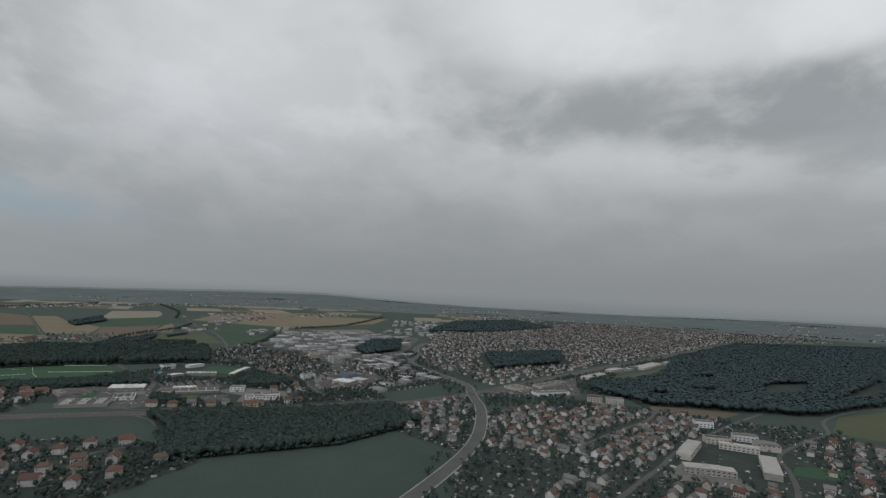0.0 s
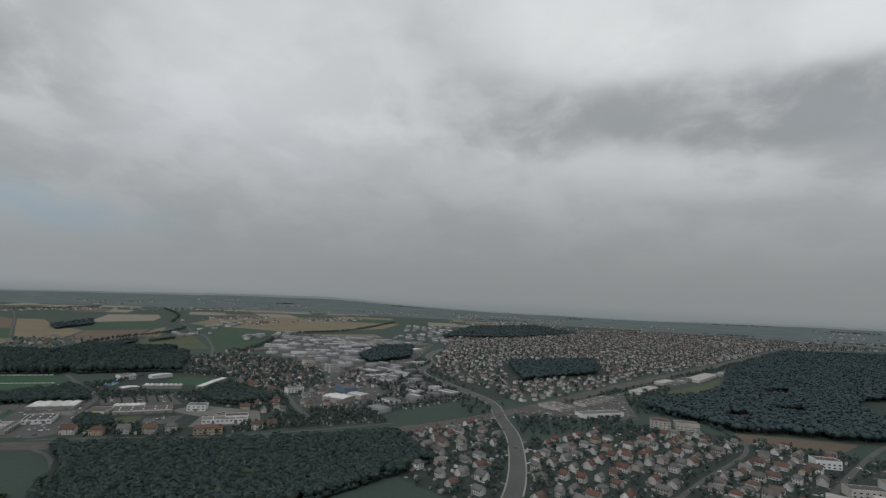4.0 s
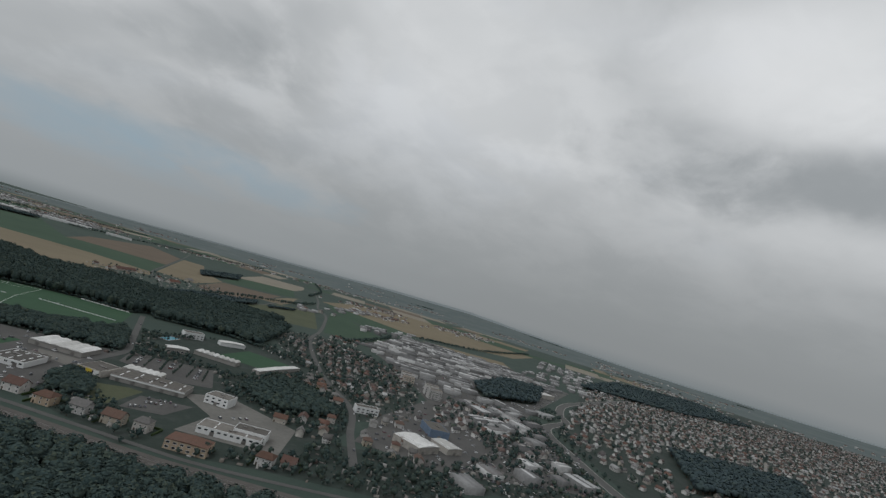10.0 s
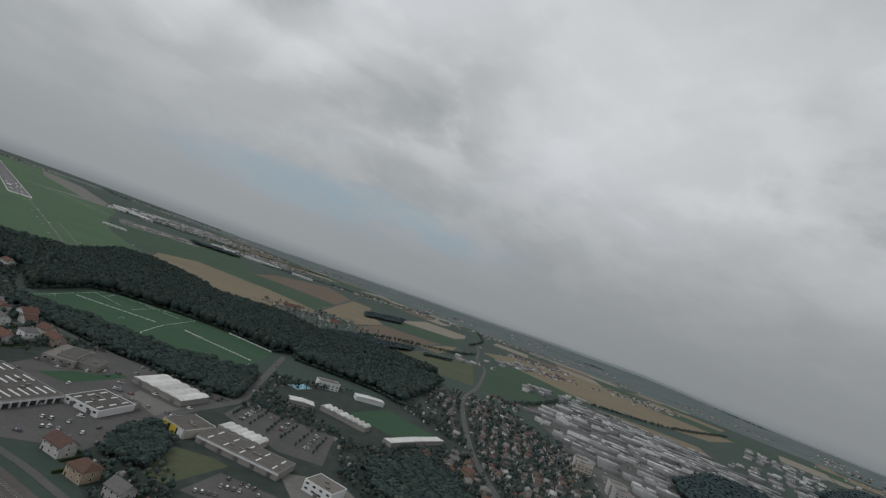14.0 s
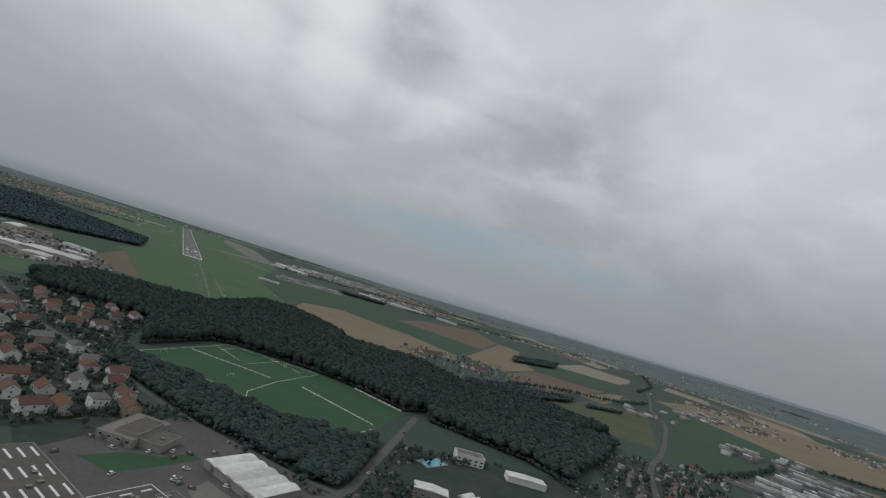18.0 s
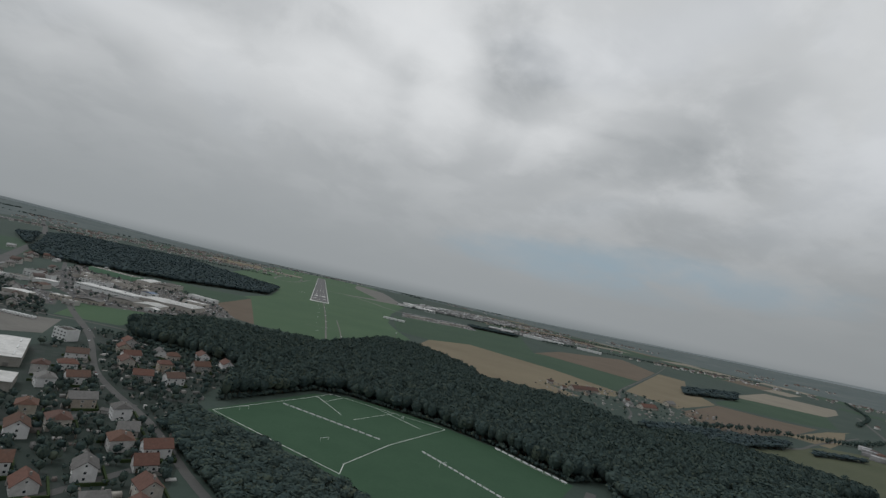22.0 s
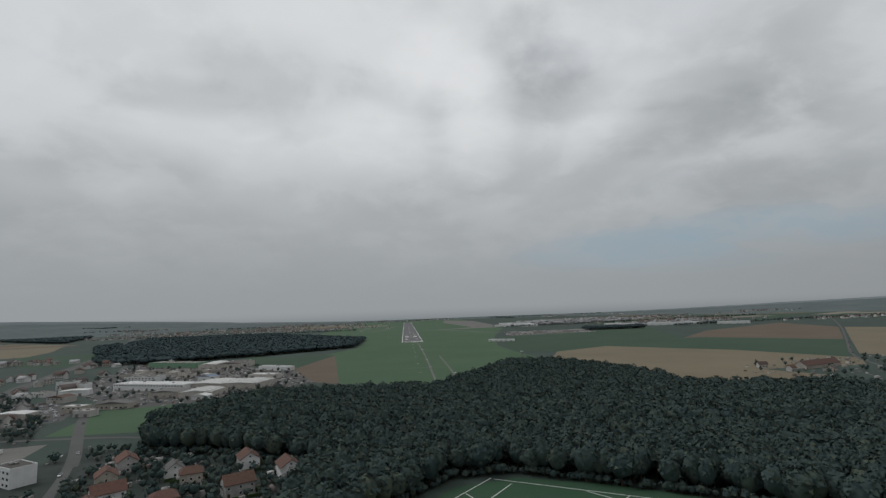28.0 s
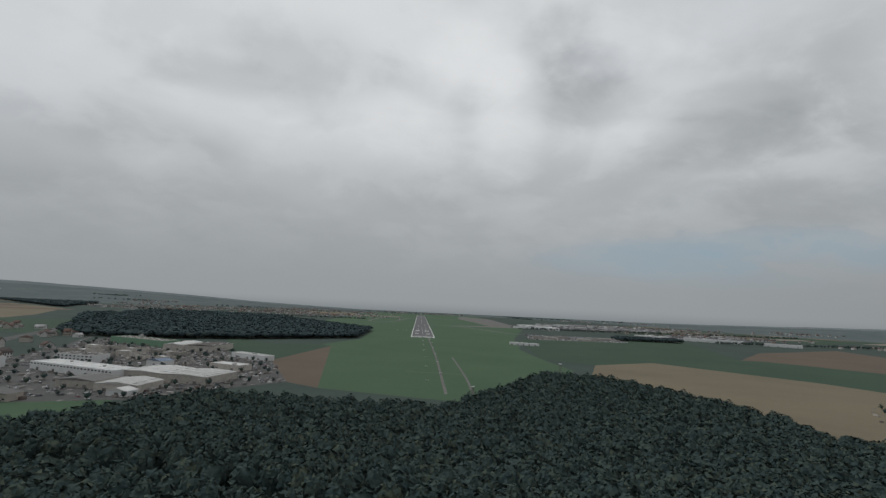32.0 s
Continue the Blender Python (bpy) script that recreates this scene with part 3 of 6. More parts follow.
def hill(a, f):
    """A point of the far hills: a the bearing, f from their foot (0) to the crest (1)."""
    d = Vector((math.cos(a) * 9.0, math.sin(a) * 9.0, f * 2.5))
    r = foot(a) * (1 - f) + 5460 * f
    z = 0.82 * skyline(a) * f ** 1.25 + (9 * noise.noise(d) + 4 * noise.noise(d * 2.7)) * math.sin(math.pi * min(1.0, f * 1.1))
    return CENTRE[0] + math.cos(a) * r, CENTRE[1] + math.sin(a) * r, -0.5 + max(0.0, z)


def on_plain(q):
    """Which of the points q lie on the plain before the hills."""
    d = np.asarray(q)[:, :2] - CENTRE
    far = np.array([foot(a) for a in np.arctan2(d[:, 1], d[:, 0])]) if len(d) else np.zeros(0)
    return np.hypot(d[:, 0], d[:, 1]) < far - 15


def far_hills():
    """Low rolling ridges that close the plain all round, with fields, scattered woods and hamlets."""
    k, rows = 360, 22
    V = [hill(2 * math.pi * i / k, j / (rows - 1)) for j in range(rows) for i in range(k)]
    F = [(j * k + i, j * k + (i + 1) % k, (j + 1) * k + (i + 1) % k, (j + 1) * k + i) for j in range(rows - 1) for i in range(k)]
    # the hills' blue-grey material has the haze in its colour
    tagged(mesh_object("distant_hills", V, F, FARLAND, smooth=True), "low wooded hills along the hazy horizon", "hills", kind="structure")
    spots, homes = [], []
    for _ in range(22):
        a, f, wide = rng.uniform(-0.9, 2.6), rng.uniform(0.03, 0.95), rng.uniform(0.008, 0.035)
        for _ in range(26):
            spots.append(hill(a + rng.normal(0, wide), min(0.99, max(0.02, f + rng.normal(0, 0.009)))))
    for _ in range(60):
        a, f = rng.uniform(-0.9, 2.6), rng.uniform(0.03, 0.7)
        for _ in range(14):
            homes.append(hill(a + rng.normal(0, 0.018), max(0.02, f + rng.normal(0, 0.02))))
    q, n = np.array(spots) - (0, 0, 2), len(spots)
    h = rng.uniform(7, 11, n)
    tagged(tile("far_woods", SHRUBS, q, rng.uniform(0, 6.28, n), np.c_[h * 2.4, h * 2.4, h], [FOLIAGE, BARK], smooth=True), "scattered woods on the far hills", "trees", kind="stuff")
    q, n = np.array(homes) - (0, 0, 1), len(homes)
    tagged(tile("far_hamlets", FAR_HOUSES, q, rng.uniform(0, 3.1, n), np.full((n, 3), 1.1), [WALLS, ROOFS, GLASS]), "pale hamlets on the far hills", "houses", kind="stuff")


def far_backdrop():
    """A plain ring behind the hills, haze painted into its pale, faintly glowing tone."""
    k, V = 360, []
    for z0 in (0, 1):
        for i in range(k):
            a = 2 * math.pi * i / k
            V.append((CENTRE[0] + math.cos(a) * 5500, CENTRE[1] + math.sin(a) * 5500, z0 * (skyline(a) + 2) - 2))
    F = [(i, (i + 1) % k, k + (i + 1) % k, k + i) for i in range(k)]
    tagged(mesh_object("backdrop", V, F, FARAWAY, smooth=True), "faintly glowing backdrop of far hills with haze painted in", "hills", kind="structure")


far_hills()
far_backdrop()
RAIL = [(-460, -1020), (-353, -1213), (-211, -1473), (-129, -1629), (-83, -1733), (-53, -1792), (40, -1933), (220, -2080), (533, -2271), (1180, -2693), (2200, -3320), (3867, -4333)]
MAIN_ROAD = [(-3467, -1533), (-2000, -1680), (-1067, -1840), (-560, -1960), (-333, -2027), (-133, -2075), (40, -2075), (160, -2053), (267, -2029), (387, -1951), (533, -1867), (667, -1872), (747, -1843), (913, -1821), (1157, -1843), (1987, -1931), (2933, -2000)]
WEST_ROAD = [(-213, -1117), (-225, -1093), (-299, -960), (-348, -845), (-484, -561), (-604, -303), (-720, -240)]
HIGHWAY = [(-560, -1013), (-488, -840), (-539, -688), (-597, -539), (-684, -319), (-833, 55), (-1097, 657), (-1525, 1560), (-2267, 3067)]
STREET = [(-225, -1093), (-211, -1123), (-199, -1149), (-165, -1228), (-135, -1276), (-95, -1329), (-57, -1396), (-33, -1433), (-8, -1465), (14, -1489), (34, -1513), (58, -1532)]
NORTH_ROAD = [(-40, -1602), (-18, -1582), (7, -1563), (44, -1542), (68, -1525), (102, -1479), (201, -1345)]
TOWN_STREET = [(67, -1825), (131, -1775), (212, -1715), (299, -1603), (459, -1444), (547, -1373), (645, -1312), (800, -1200), (989, -1052), (1133, -901), (1395, -685), (1867, -267)]
VILLAGE_ROAD = [(375, -1141), (439, -1037), (479, -981), (540, -860), (616, -744), (824, -507), (1167, -115), (1600, 400)]
SCHOOL_ROAD = [(-293, -2187), (-177, -2257), (-147, -2276), (-63, -2324), (101, -2449), (200, -2533)]
OVAL_ROAD = [(-240, -2360), (-185, -2389), (-125, -2411), (-63, -2431), (14.7, -2497), (76, -2560), (175, -2611), (285, -2725), (321, -2793)]
ROADS = []
ROADS.append((MAIN_ROAD, 14))
ROADS.append((WEST_ROAD, 7.5))
ROADS.append((STREET, 5))
ROADS.append((NORTH_ROAD, 7))
ROADS.append((TOWN_STREET, 7.5))
ROADS.append((VILLAGE_ROAD, 4))
ROADS.append((SCHOOL_ROAD, 6))
ROADS.append((OVAL_ROAD, 5.5))
ROADS.append((HIGHWAY, 20))
ROADS.append(([(-187, -1413), (-157, -1363), (-137, -1343), (-112, -1300)], 5))
ROADS.append(([(-147, -1507), (-124, -1465), (-105, -1436), (-73, -1387)], 5))
ROADS.append(([(-336, -1035), (-232, -1041), (-165, -1061), (0, -1107), (200, -1144), (375, -1141), (449, -1123), (713, -1045), (853, -967), (1176, -793)], 5))
ROADS.append(([(-81, -2209), (-17.3, -2251), (80, -2320), (147, -2347)], 5))
ROADS.append(([(-320, -1733), (-268, -1717), (-213, -1747), (-149, -1688), (-131, -1649)], 4))
ROADS.append(([(-112, -1620), (-96, -1648), (-80, -1685), (-56, -1741), (-34.7, -1784), (26.7, -1867), (80, -1927)], 4.5))
ROADS.append(([(13, -2), (17.3, -452), (16, -813)], 3))
ROADS.append(([(43, -476), (44, -695), (41, -807)], 2.5))
ROADS.append(([(-24, -667), (45, -673)], 2))
LINES = [(p, w / 2 + 4) for p, w in ROADS]
for i, (pts, w) in enumerate(ROADS):
    ribbon("road", pts, w, ROADMAT if w > 3.5 else YARD, 0.125 + 0.002 * i, "pale grey asphalt road" if w > 3.5 else "narrow pale concrete track in the grass", "road")
for pts, w in ROADS[:8]:
    if w in (14, 8):
        for sgn in (-1, 1):
            p = smooth_line(pts, 12.0)
            d = np.gradient(p, axis=0)
            d /= np.linalg.norm(d, axis=1, keepdims=True)
            ribbon("pavement", list(p + np.c_[-d[:, 1], d[:, 0]] * sgn * (w / 2 + 0.9))[::3], 1.5, CONCRETE, 0.25, "raised pale concrete pavement beside the road", "pavement")

AIRFIELD_EDGE = [(-99, -807), (-163, -364), (-185, -336), (-139, -156), (-141, 195), (-400, 747), (-440, 3467), (507, 3467), (440, 933), (253, 133), (191, -267), (191, -435), (200, -587), (127, -747), (40, -853)]
sheet("airfield", AIRFIELD_EDGE, AIRFIELD, 0.036, "mown green airfield grass round the runway", "grass")
FIELDS = []
FIELDS.append(([(-196, -612), (-163, -364), (-99, -807), (-141, -775)], PLOUGHED, "bare reddish brown ploughed field beside the airfield"))
FIELDS.append(([(-375, -273), (-273, -365), (-185, -336), (-163, -364), (-196, -612), (-213, -565), (-272, -549)], CROP, "dark green meadow beside the industrial halls"))
FIELDS.append(([(173, -727), (260, -499), (385, -419), (527, -612), (587, -787), (533, -853), (453, -853), (400, -853), (427, -920), (364, -955), (311, -980), (233, -920)], STUBBLE, "harvested tan stubble field along the wood"))
FIELDS.append(([(191, -435), (260, -499), (385, -419), (527, -612), (587, -780), (616, -737), (824, -501), (672, -287), (624, -284), (853, 384), (533, 213), (253, 80)], CROP, "long green crop field behind the stubble"))
FIELDS.append(([(824, -501), (672, -287), (624, -284), (831, -33.3), (1275, 259), (1167, -107)], PLOUGHED, "brown harvested field beside a farm track"))
FIELDS.append(([(627, -744), (833, -507), (1173, -120), (1213, -200), (1013, -453), (897, -689), (664, -853)], STUBBLE, "harvested tan field beyond the hamlet"))
FIELDS.append(([(667, -867), (897, -693), (1013, -760), (1087, -773), (853, -920), (633, -1020), (627, -920)], PLOUGHED, "brown ploughed field behind the hamlet"))
FIELDS.append(([(827, -933), (1107, -780), (1240, -727), (1191, -752), (1011, -891), (867, -980)], STUBBLE, "wide tan stubble field on the plain"))
FIELDS.append(([(920, -667), (957, -623), (1271, -388), (1489, -460), (1219, -715), (1089, -733)], CROP, "green crop strips on the plain"))
FIELDS.append(([(1207, -400), (1493, -460), (1724, -313), (1944, -127), (1741, -6.7)], STRAW, "pale straw-coloured field on the plain"))
FIELDS.append(([(465, -1127), (696, -1051), (845, -987), (1013, -987), (667, -1287), (571, -1236)], OLIVE, "olive meadow beside the wood"))
FIELDS.append(([(1097, -984), (660, -1312), (693, -1333), (883, -1381), (1008, -1180), (1147, -1013)], CROP, "green field at the edge of town"))
FIELDS.append(([(1259, -1253), (1485, -1476), (1247, -1609), (1147, -1467)], STUBBLE, "brown stubble field behind the works"))
FIELDS.append(([(1333, -1200), (1867, -1400), (2533, -1333), (3067, -667), (2000, -467), (1440, -667)], STUBBLE, "wide tan harvested fields on the plain"))
FIELDS.append(([(1187, -933), (1440, -693), (1333, -1200), (1240, -1227), (1067, -1133)], CROP, "green crop strip by the road"))
FIELDS.append(([(1600, -1467), (2533, -1360), (3467, -1200), (3600, -1800), (2000, -1733)], MEADOW, "dull green pasture on the plain"))
FIELDS.append(([(408, -2327), (453, -2312), (571, -2399), (650, -2466), (790, -2540), (600, -2474), (477, -2390)], OLIVE, "tan waste ground beside the sheds"))
FIELDS.append(([(185, -2350), (186, -2418), (178, -2487), (136, -2450), (132, -2396), (127, -2325)], PLOUGHED, "strip of bare reddish soil"))
FIELDS.append(([(481, -2652), (552, -2704), (612, -2825), (382, -2684), (350, -2600)], PLOUGHED, "bare brown clearing in the wood"))
FIELDS.append(([(253, -2600), (420, -2857), (808, -3109), (395, -2760)], PLOUGHED, "bare brown clearing in the wood"))
FIELDS.append(([(88, -2573), (207, -2649), (292, -2773), (107, -2720), (53, -2613)], OLIVE, "rough olive meadow inside the curved road"))
FIELDS.append(([(-135, -2409), (-145, -2455), (-95, -2489), (-103, -2428)], LAWN, "green lawn between houses"))
FIELDS.append(([(-44, -1655), (-18, -1622), (2, -1636), (8, -1647), (-36, -1668)], OLIVE, "rough brown grass beside the retail hall"))
FIELDS.append(([(-184, -1517), (-147, -1660), (-233, -1749), (-244, -1715), (-233, -1633), (-247, -1547)], MEADOW, "green meadow beside the railway"))
FIELDS.append(([(-304, -920), (-229, -891), (-200, -957), (-220, -1027), (-287, -1027)], AIRFIELD, "mown meadow before the industrial yard"))
FIELDS.append(([(-1120, 263), (-1033, 29.3), (-1333, -160), (-2000, 667), (-1995, 1268), (-1429, 840)], STUBBLE, "tan harvested field by the main road"))
FIELDS.append(([(-1049, 1879), (-728, 1013), (-1208, 1053), (-1793, 2051)], MEADOW, "pale green meadow behind the wood"))
FIELDS.append(([(-800, -333), (-613, -400), (-853, 80), (-1067, 26.7)], CROP, "green field beside the main road"))
for i, (pts, m, text) in enumerate(FIELDS):
    sheet("field", pts, m, 0.040 + 0.0015 * i, text, "field")
YARDS = []
YARDS.append(([(-440, -747), (-296, -920), (-220, -891), (-133, -780), (-196, -612), (-273, -540), (-375, -400), (-533, -387), (-480, -600)], ASPHALT, "worn grey industrial yard"))
YARDS.append(([(-125, -1540), (-104, -1620), (-68, -1632), (-40, -1606), (-18, -1586), (42, -1544), (52, -1534), (8, -1484), (-30, -1440), (-52, -1458), (-84, -1495)], ASPHALT, "grey asphalt retail car park"))
YARDS.append(([(37, -1562), (66, -1533), (126, -1590), (80, -1644), (54, -1624), (46, -1600)], ASPHALT, "asphalt car park with rows of trees"))
YARDS.append(([(-30, -1674), (-9, -1697), (26, -1686), (0, -1655)], ASPHALT, "dark asphalt car park beside the shops"))
YARDS.append(([(-18.7, -1723), (21.3, -1787), (80, -1753), (80, -1667), (40, -1653), (26.7, -1707)], YARD, "grey commercial yard"))
YARDS.append(([(-27, -1544), (-17, -1531), (2, -1560), (8, -1557), (-18, -1578)], GRAVELYARD, "sandy gravel yard beside the pavilion"))
YARDS.append(([(-320, -1067), (-267, -1053), (-247, -1133), (-287, -1160)], GRAVELYARD, "gravel yard with parked vans"))
YARDS.append(([(160, -2060), (220, -2240), (400, -2253), (560, -2360), (853, -2573), (747, -2440), (440, -2253), (240, -2107)], ASPHALT, "grey yards beside the railway"))
YARDS.append(([(120, -1787), (147, -1867), (267, -1973), (440, -1907), (560, -1827), (667, -1813), (853, -1800), (1200, -1773), (1333, -1533), (1200, -1240), (747, -1373), (667, -1440), (533, -1600), (400, -1720), (227, -1747)], ASPHALT, "grey industrial estate ground"))
YARDS.append(([(-487, -920), (-440, -847), (-349, -873), (-313, -967), (-349, -984), (-427, -933)], ASPHALT, "asphalt yard with parked cars beside workshops"))
YARDS.append(([(-180, -2267), (-120, -2307), (-133, -2347), (-200, -2347)], YARD, "asphalt school yard"))
YARDS.append(([(80, 853), (440, 933), (507, 2533), (333, 3200), (253, 2267), (307, 1067)], YARD, "pale concrete airport apron"))
YARDS.append(([(293, 120), (587, 160), (627, 400), (333, 387)], YARD, "airport car park ground"))
YARDS.append(([(-80, -1516), (-58, -1506), (-41, -1508), (-24, -1498), (-20, -1506), (-42, -1520), (-64, -1532)], LAWN, "green lawn beside the flat-roofed hall"))
for i, (pts, m, text) in enumerate(YARDS):
    sheet("yard", pts, m, 0.084 + 0.003 * i, text, "yard")
GARDENS = []
GARDENS.append([(-333, -1413), (-227, -1173), (-240, -1067), (-133, -1113), (-60, -1133), (-80, -1253), (-60, -1413), (-80, -1480), (-173, -1507)])
GARDENS.append([(-387, -1600), (-247, -1613), (-220, -1753), (-267, -1827), (-440, -1787)])
GARDENS.append([(-80, -1633), (-67, -1733), (-6.7, -1800), (80, -1920), (173, -1867), (80, -1773), (-26.7, -1680)])
GARDENS.append([(-440, -2080), (-160, -2060), (-80, -1953), (67, -1953), (173, -2053), (53, -2080), (80, -2147), (200, -2253), (160, -2347), (107, -2453), (80, -2573), (-133, -2613), (-440, -2467)])
GARDENS.append([(160, -1747), (267, -1587), (440, -1360), (587, -1347), (600, -1453), (520, -1613), (400, -1707), (253, -1773)])
GARDENS.append([(280, -2040), (560, -1875), (933, -1835), (1467, -1773), (3467, -2400), (4400, -4533), (3200, -3933), (1273, -2720), (560, -2253)])
GARDENS.append([(-120, -1467), (-26.7, -1416), (80, -1427), (213, -1447), (333, -1467), (320, -1653), (147, -1767), (40, -1793), (-67, -1667)])
GARDENS.append([(-640, -747), (-460, -800), (-333, -953), (-273, -1067), (-347, -1147), (-560, -1013)])
GARDENS.append([(80, -1867), (147, -1867), (267, -1867), (440, -1733), (573, -1840), (440, -1933), (267, -2000)])
GARDENS.append([(360, -880), (440, -773), (627, -773), (747, -853), (640, -1013), (440, -1013)])
for i, pts in enumerate(GARDENS):
    sheet("gardens", pts, TOWNGROUND if i < 9 else MEADOW, 0.004 + 0.003 * i, "gardens, drives and yards between houses" if i < 9 else "green grass round the farms", "ground")

# railway: bed, rails and sleepers
ribbon("railway", RAIL, 27, BALLAST, 0.165, "railway bed of grey brown ballast", "railway")


def offset_line(pts, d, step=10.0):
    p = smooth_line(pts, step)
    t = np.gradient(p, axis=0)
    t /= np.linalg.norm(t, axis=1, keepdims=True)
    return p + np.c_[-t[:, 1], t[:, 0]] * d


def rail_bar(pts, d, parent):
    p = offset_line(pts, d)
    n = np.gradient(p, axis=0)
    n /= np.linalg.norm(n, axis=1, keepdims=True)
    n = np.c_[-n[:, 1], n[:, 0]] * 0.09
    k = len(p)
    V = [(*q, z) for z in (0.2, 0.36) for s in (1, -1) for q in p + n * s]
    F = []
    for i in range(k - 1):
        for a, b in ((0, k), (2 * k, 0), (k, 3 * k), (3 * k, 2 * k)):
            F.append((a + i, b + i, b + i + 1, a + i + 1))
    return mesh_object("rail", V, F, STEEL, parent)


NEAR_RAIL = RAIL[:8]
for off in (-7.2, -2.4, 2.4, 7.2):
    track = tagged(new("railway_track"), "pair of weathered steel rails on concrete sleepers", "railway track", "railway tracks")
    for g in (-0.75, 0.75):
        rail_bar(NEAR_RAIL, off + g, track)
    q = offset_line(NEAR_RAIL, off, 1.6)
    t = np.gradient(q, axis=0)
    box = (np.array([(x, y, z) for z in (0.06, 0.2) for x, y in ((-.13, -1.25), (.13, -1.25), (.13, 1.25), (-.13, 1.25))]),
           np.array([(4, 5, 6), (4, 6, 7), (0, 1, 5), (0, 5, 4), (1, 2, 6), (1, 6, 5), (2, 3, 7), (2, 7, 6), (3, 0, 4), (3, 4, 7)]), np.zeros(10, int))
    sl = tile("sleeper_bed", [box], q, np.arctan2(t[:, 1], t[:, 0]), np.ones((len(q), 3)), [CONCRETE])
    sl.parent = track
    tagged(sl, kind="stuff")

# woods
CLEARINGS = [FIELDS[18][0], FIELDS[19][0], [(288, -2368), (334, -2424), (264, -2406), (238, -2366)], [(572, -2532), (630, -2616), (540, -2586), (516, -2530)], [(384, -2468), (393, -2532), (333, -2512), (329, -2463)]]
for i, pts in enumerate(CLEARINGS[2:]):
    sheet("clearing", pts, PLOUGHED, 0.27 + 0.004 * i, "small bare clearing in the wood", "ground")
BELT = [(-211, -1027), (-155, -920), (-132, -924), (-69, -936), (9.3, -936), (34.7, -887), (127, -737), (183, -760), (233, -887), (235, -933), (229, -989), (267, -1009), (349, -1033), (375, -1149), (465, -1133), (533, -1187), (587, -1260), (467, -1287), (240, -1313), (192, -1330), (157, -1270), (119, -1231), (33.3, -1175), (2.7, -1179), (-68, -1260), (-64, -1147), (-133, -1107), (-187, -1093)]
wood("woodland", BELT, 7.0, "dense dark green broadleaf wood before the airfield", (14.5, 20), lines=LINES, templates=NEAR_TREES)
wood("woodland", [(-127, -1664), (-60, -1800), (40, -1933), (-53, -2000), (-173, -1933), (-273, -1793), (-213, -1744), (-176, -1715), (-144, -1688)], 7.0, "dark wood beside the railway line", (9.5, 14), lines=[(RAIL, 16)] + LINES, templates=NEAR_TREES)
wood("woodland", [(-77, -1299), (8, -1383), (42, -1418), (76, -1428), (98, -1442), (118, -1432), (96, -1482), (70, -1517), (57, -1524), (36, -1510), (16, -1486), (-6, -1461), (-31, -1428), (-90, -1332)], 6.6, "trees between the playing fields and the shops", (7, 10), lines=[(STREET, 4.5), (NORTH_ROAD, 6)], templates=NEAR_TREES)
wood("woodland", [(214, -1352), (236, -1313), (440, -1280), (533, -1320), (440, -1387), (330, -1453), (303, -1478), (284, -1425), (245, -1385)], 9.0, "wood between playing fields and stadium", (12, 19), lines=LINES, templates=NEAR_TREES)
wood("woodland", [(95, -1700), (120, -1640), (155, -1645), (190, -1630), (205, -1660), (155, -1735), (112, -1722)], 8.5, "grove of dark trees among houses", (8, 12), templates=NEAR_TREES)
wood("woodland", [(-60, -1634), (-46, -1608), (-24, -1593), (-16, -1614), (-22, -1624), (-42, -1652)], 6.0, "clump of trees beside the shops", (6, 9), templates=NEAR_TREES)
wood("woodland", [(-613, -387), (-1035, 343), (-1113, 987), (-656, 979), (-141, 195), (-149, -147), (-344, -307), (-517, -393)], 12.0, "dark broadleaf wood behind the industrial halls", (11, 16), lines=LINES)
wood("woodland", [(310, -2266), (369, -2314), (440, -2382), (556, -2464), (640, -2505), (781, -2552), (936, -2613), (1820, -3147), (2131, -3973), (1067, -3333), (355, -2815), (200, -2613), (185, -2492), (198, -2423), (192, -2352), (235, -2320), (285, -2278)], 10.5, "wide dark wood at the edge of town", (13.5, 17), holes=CLEARINGS, lines=LINES)
wood("woodland", [(495, -2080), (761, -2041), (948, -2269), (688, -2245)], 9.0, "small dark wood among the houses", (13, 18.5))
wood("woodland", [(593, -1739), (684, -1683), (933, -1660), (1013, -1739), (752, -1793)], 9.0, "small dark wood beside the works", (13, 18.5))
wood("woodland", [(607, 273), (800, 267), (813, 347), (600, 347)], 9.0, "small round wood in the fields", (11, 16))
wood("woodland", [(975, -483), (1292, -340), (1108, -520), (883, -603)], 11.0, "small dark wood in the fields", (10, 14))
wood("woodland", [(720, -1073), (832, -1060), (853, -1047), (747, -1053)], 8.0, "small copse in the meadow", (6, 9))
wood("woodland", [(416, -1083), (512, -1048), (604, -1040), (725, -1029), (675, -1067), (523, -1117), (447, -1113)], 7.0, "belt of trees along the stream", (8, 12))
wood("woodland", [(1552, -1749), (1767, -2024), (2404, -2352), (3115, -2145), (2452, -1763)], 18.0, "dark forest beyond the town", (13, 18))
wood("woodland", [(-1869, 1756), (-1525, 961), (-2260, 1608), (-3467, 2667), (-2667, 3200)], 20.0, "dark forest on the plain", (13, 18))
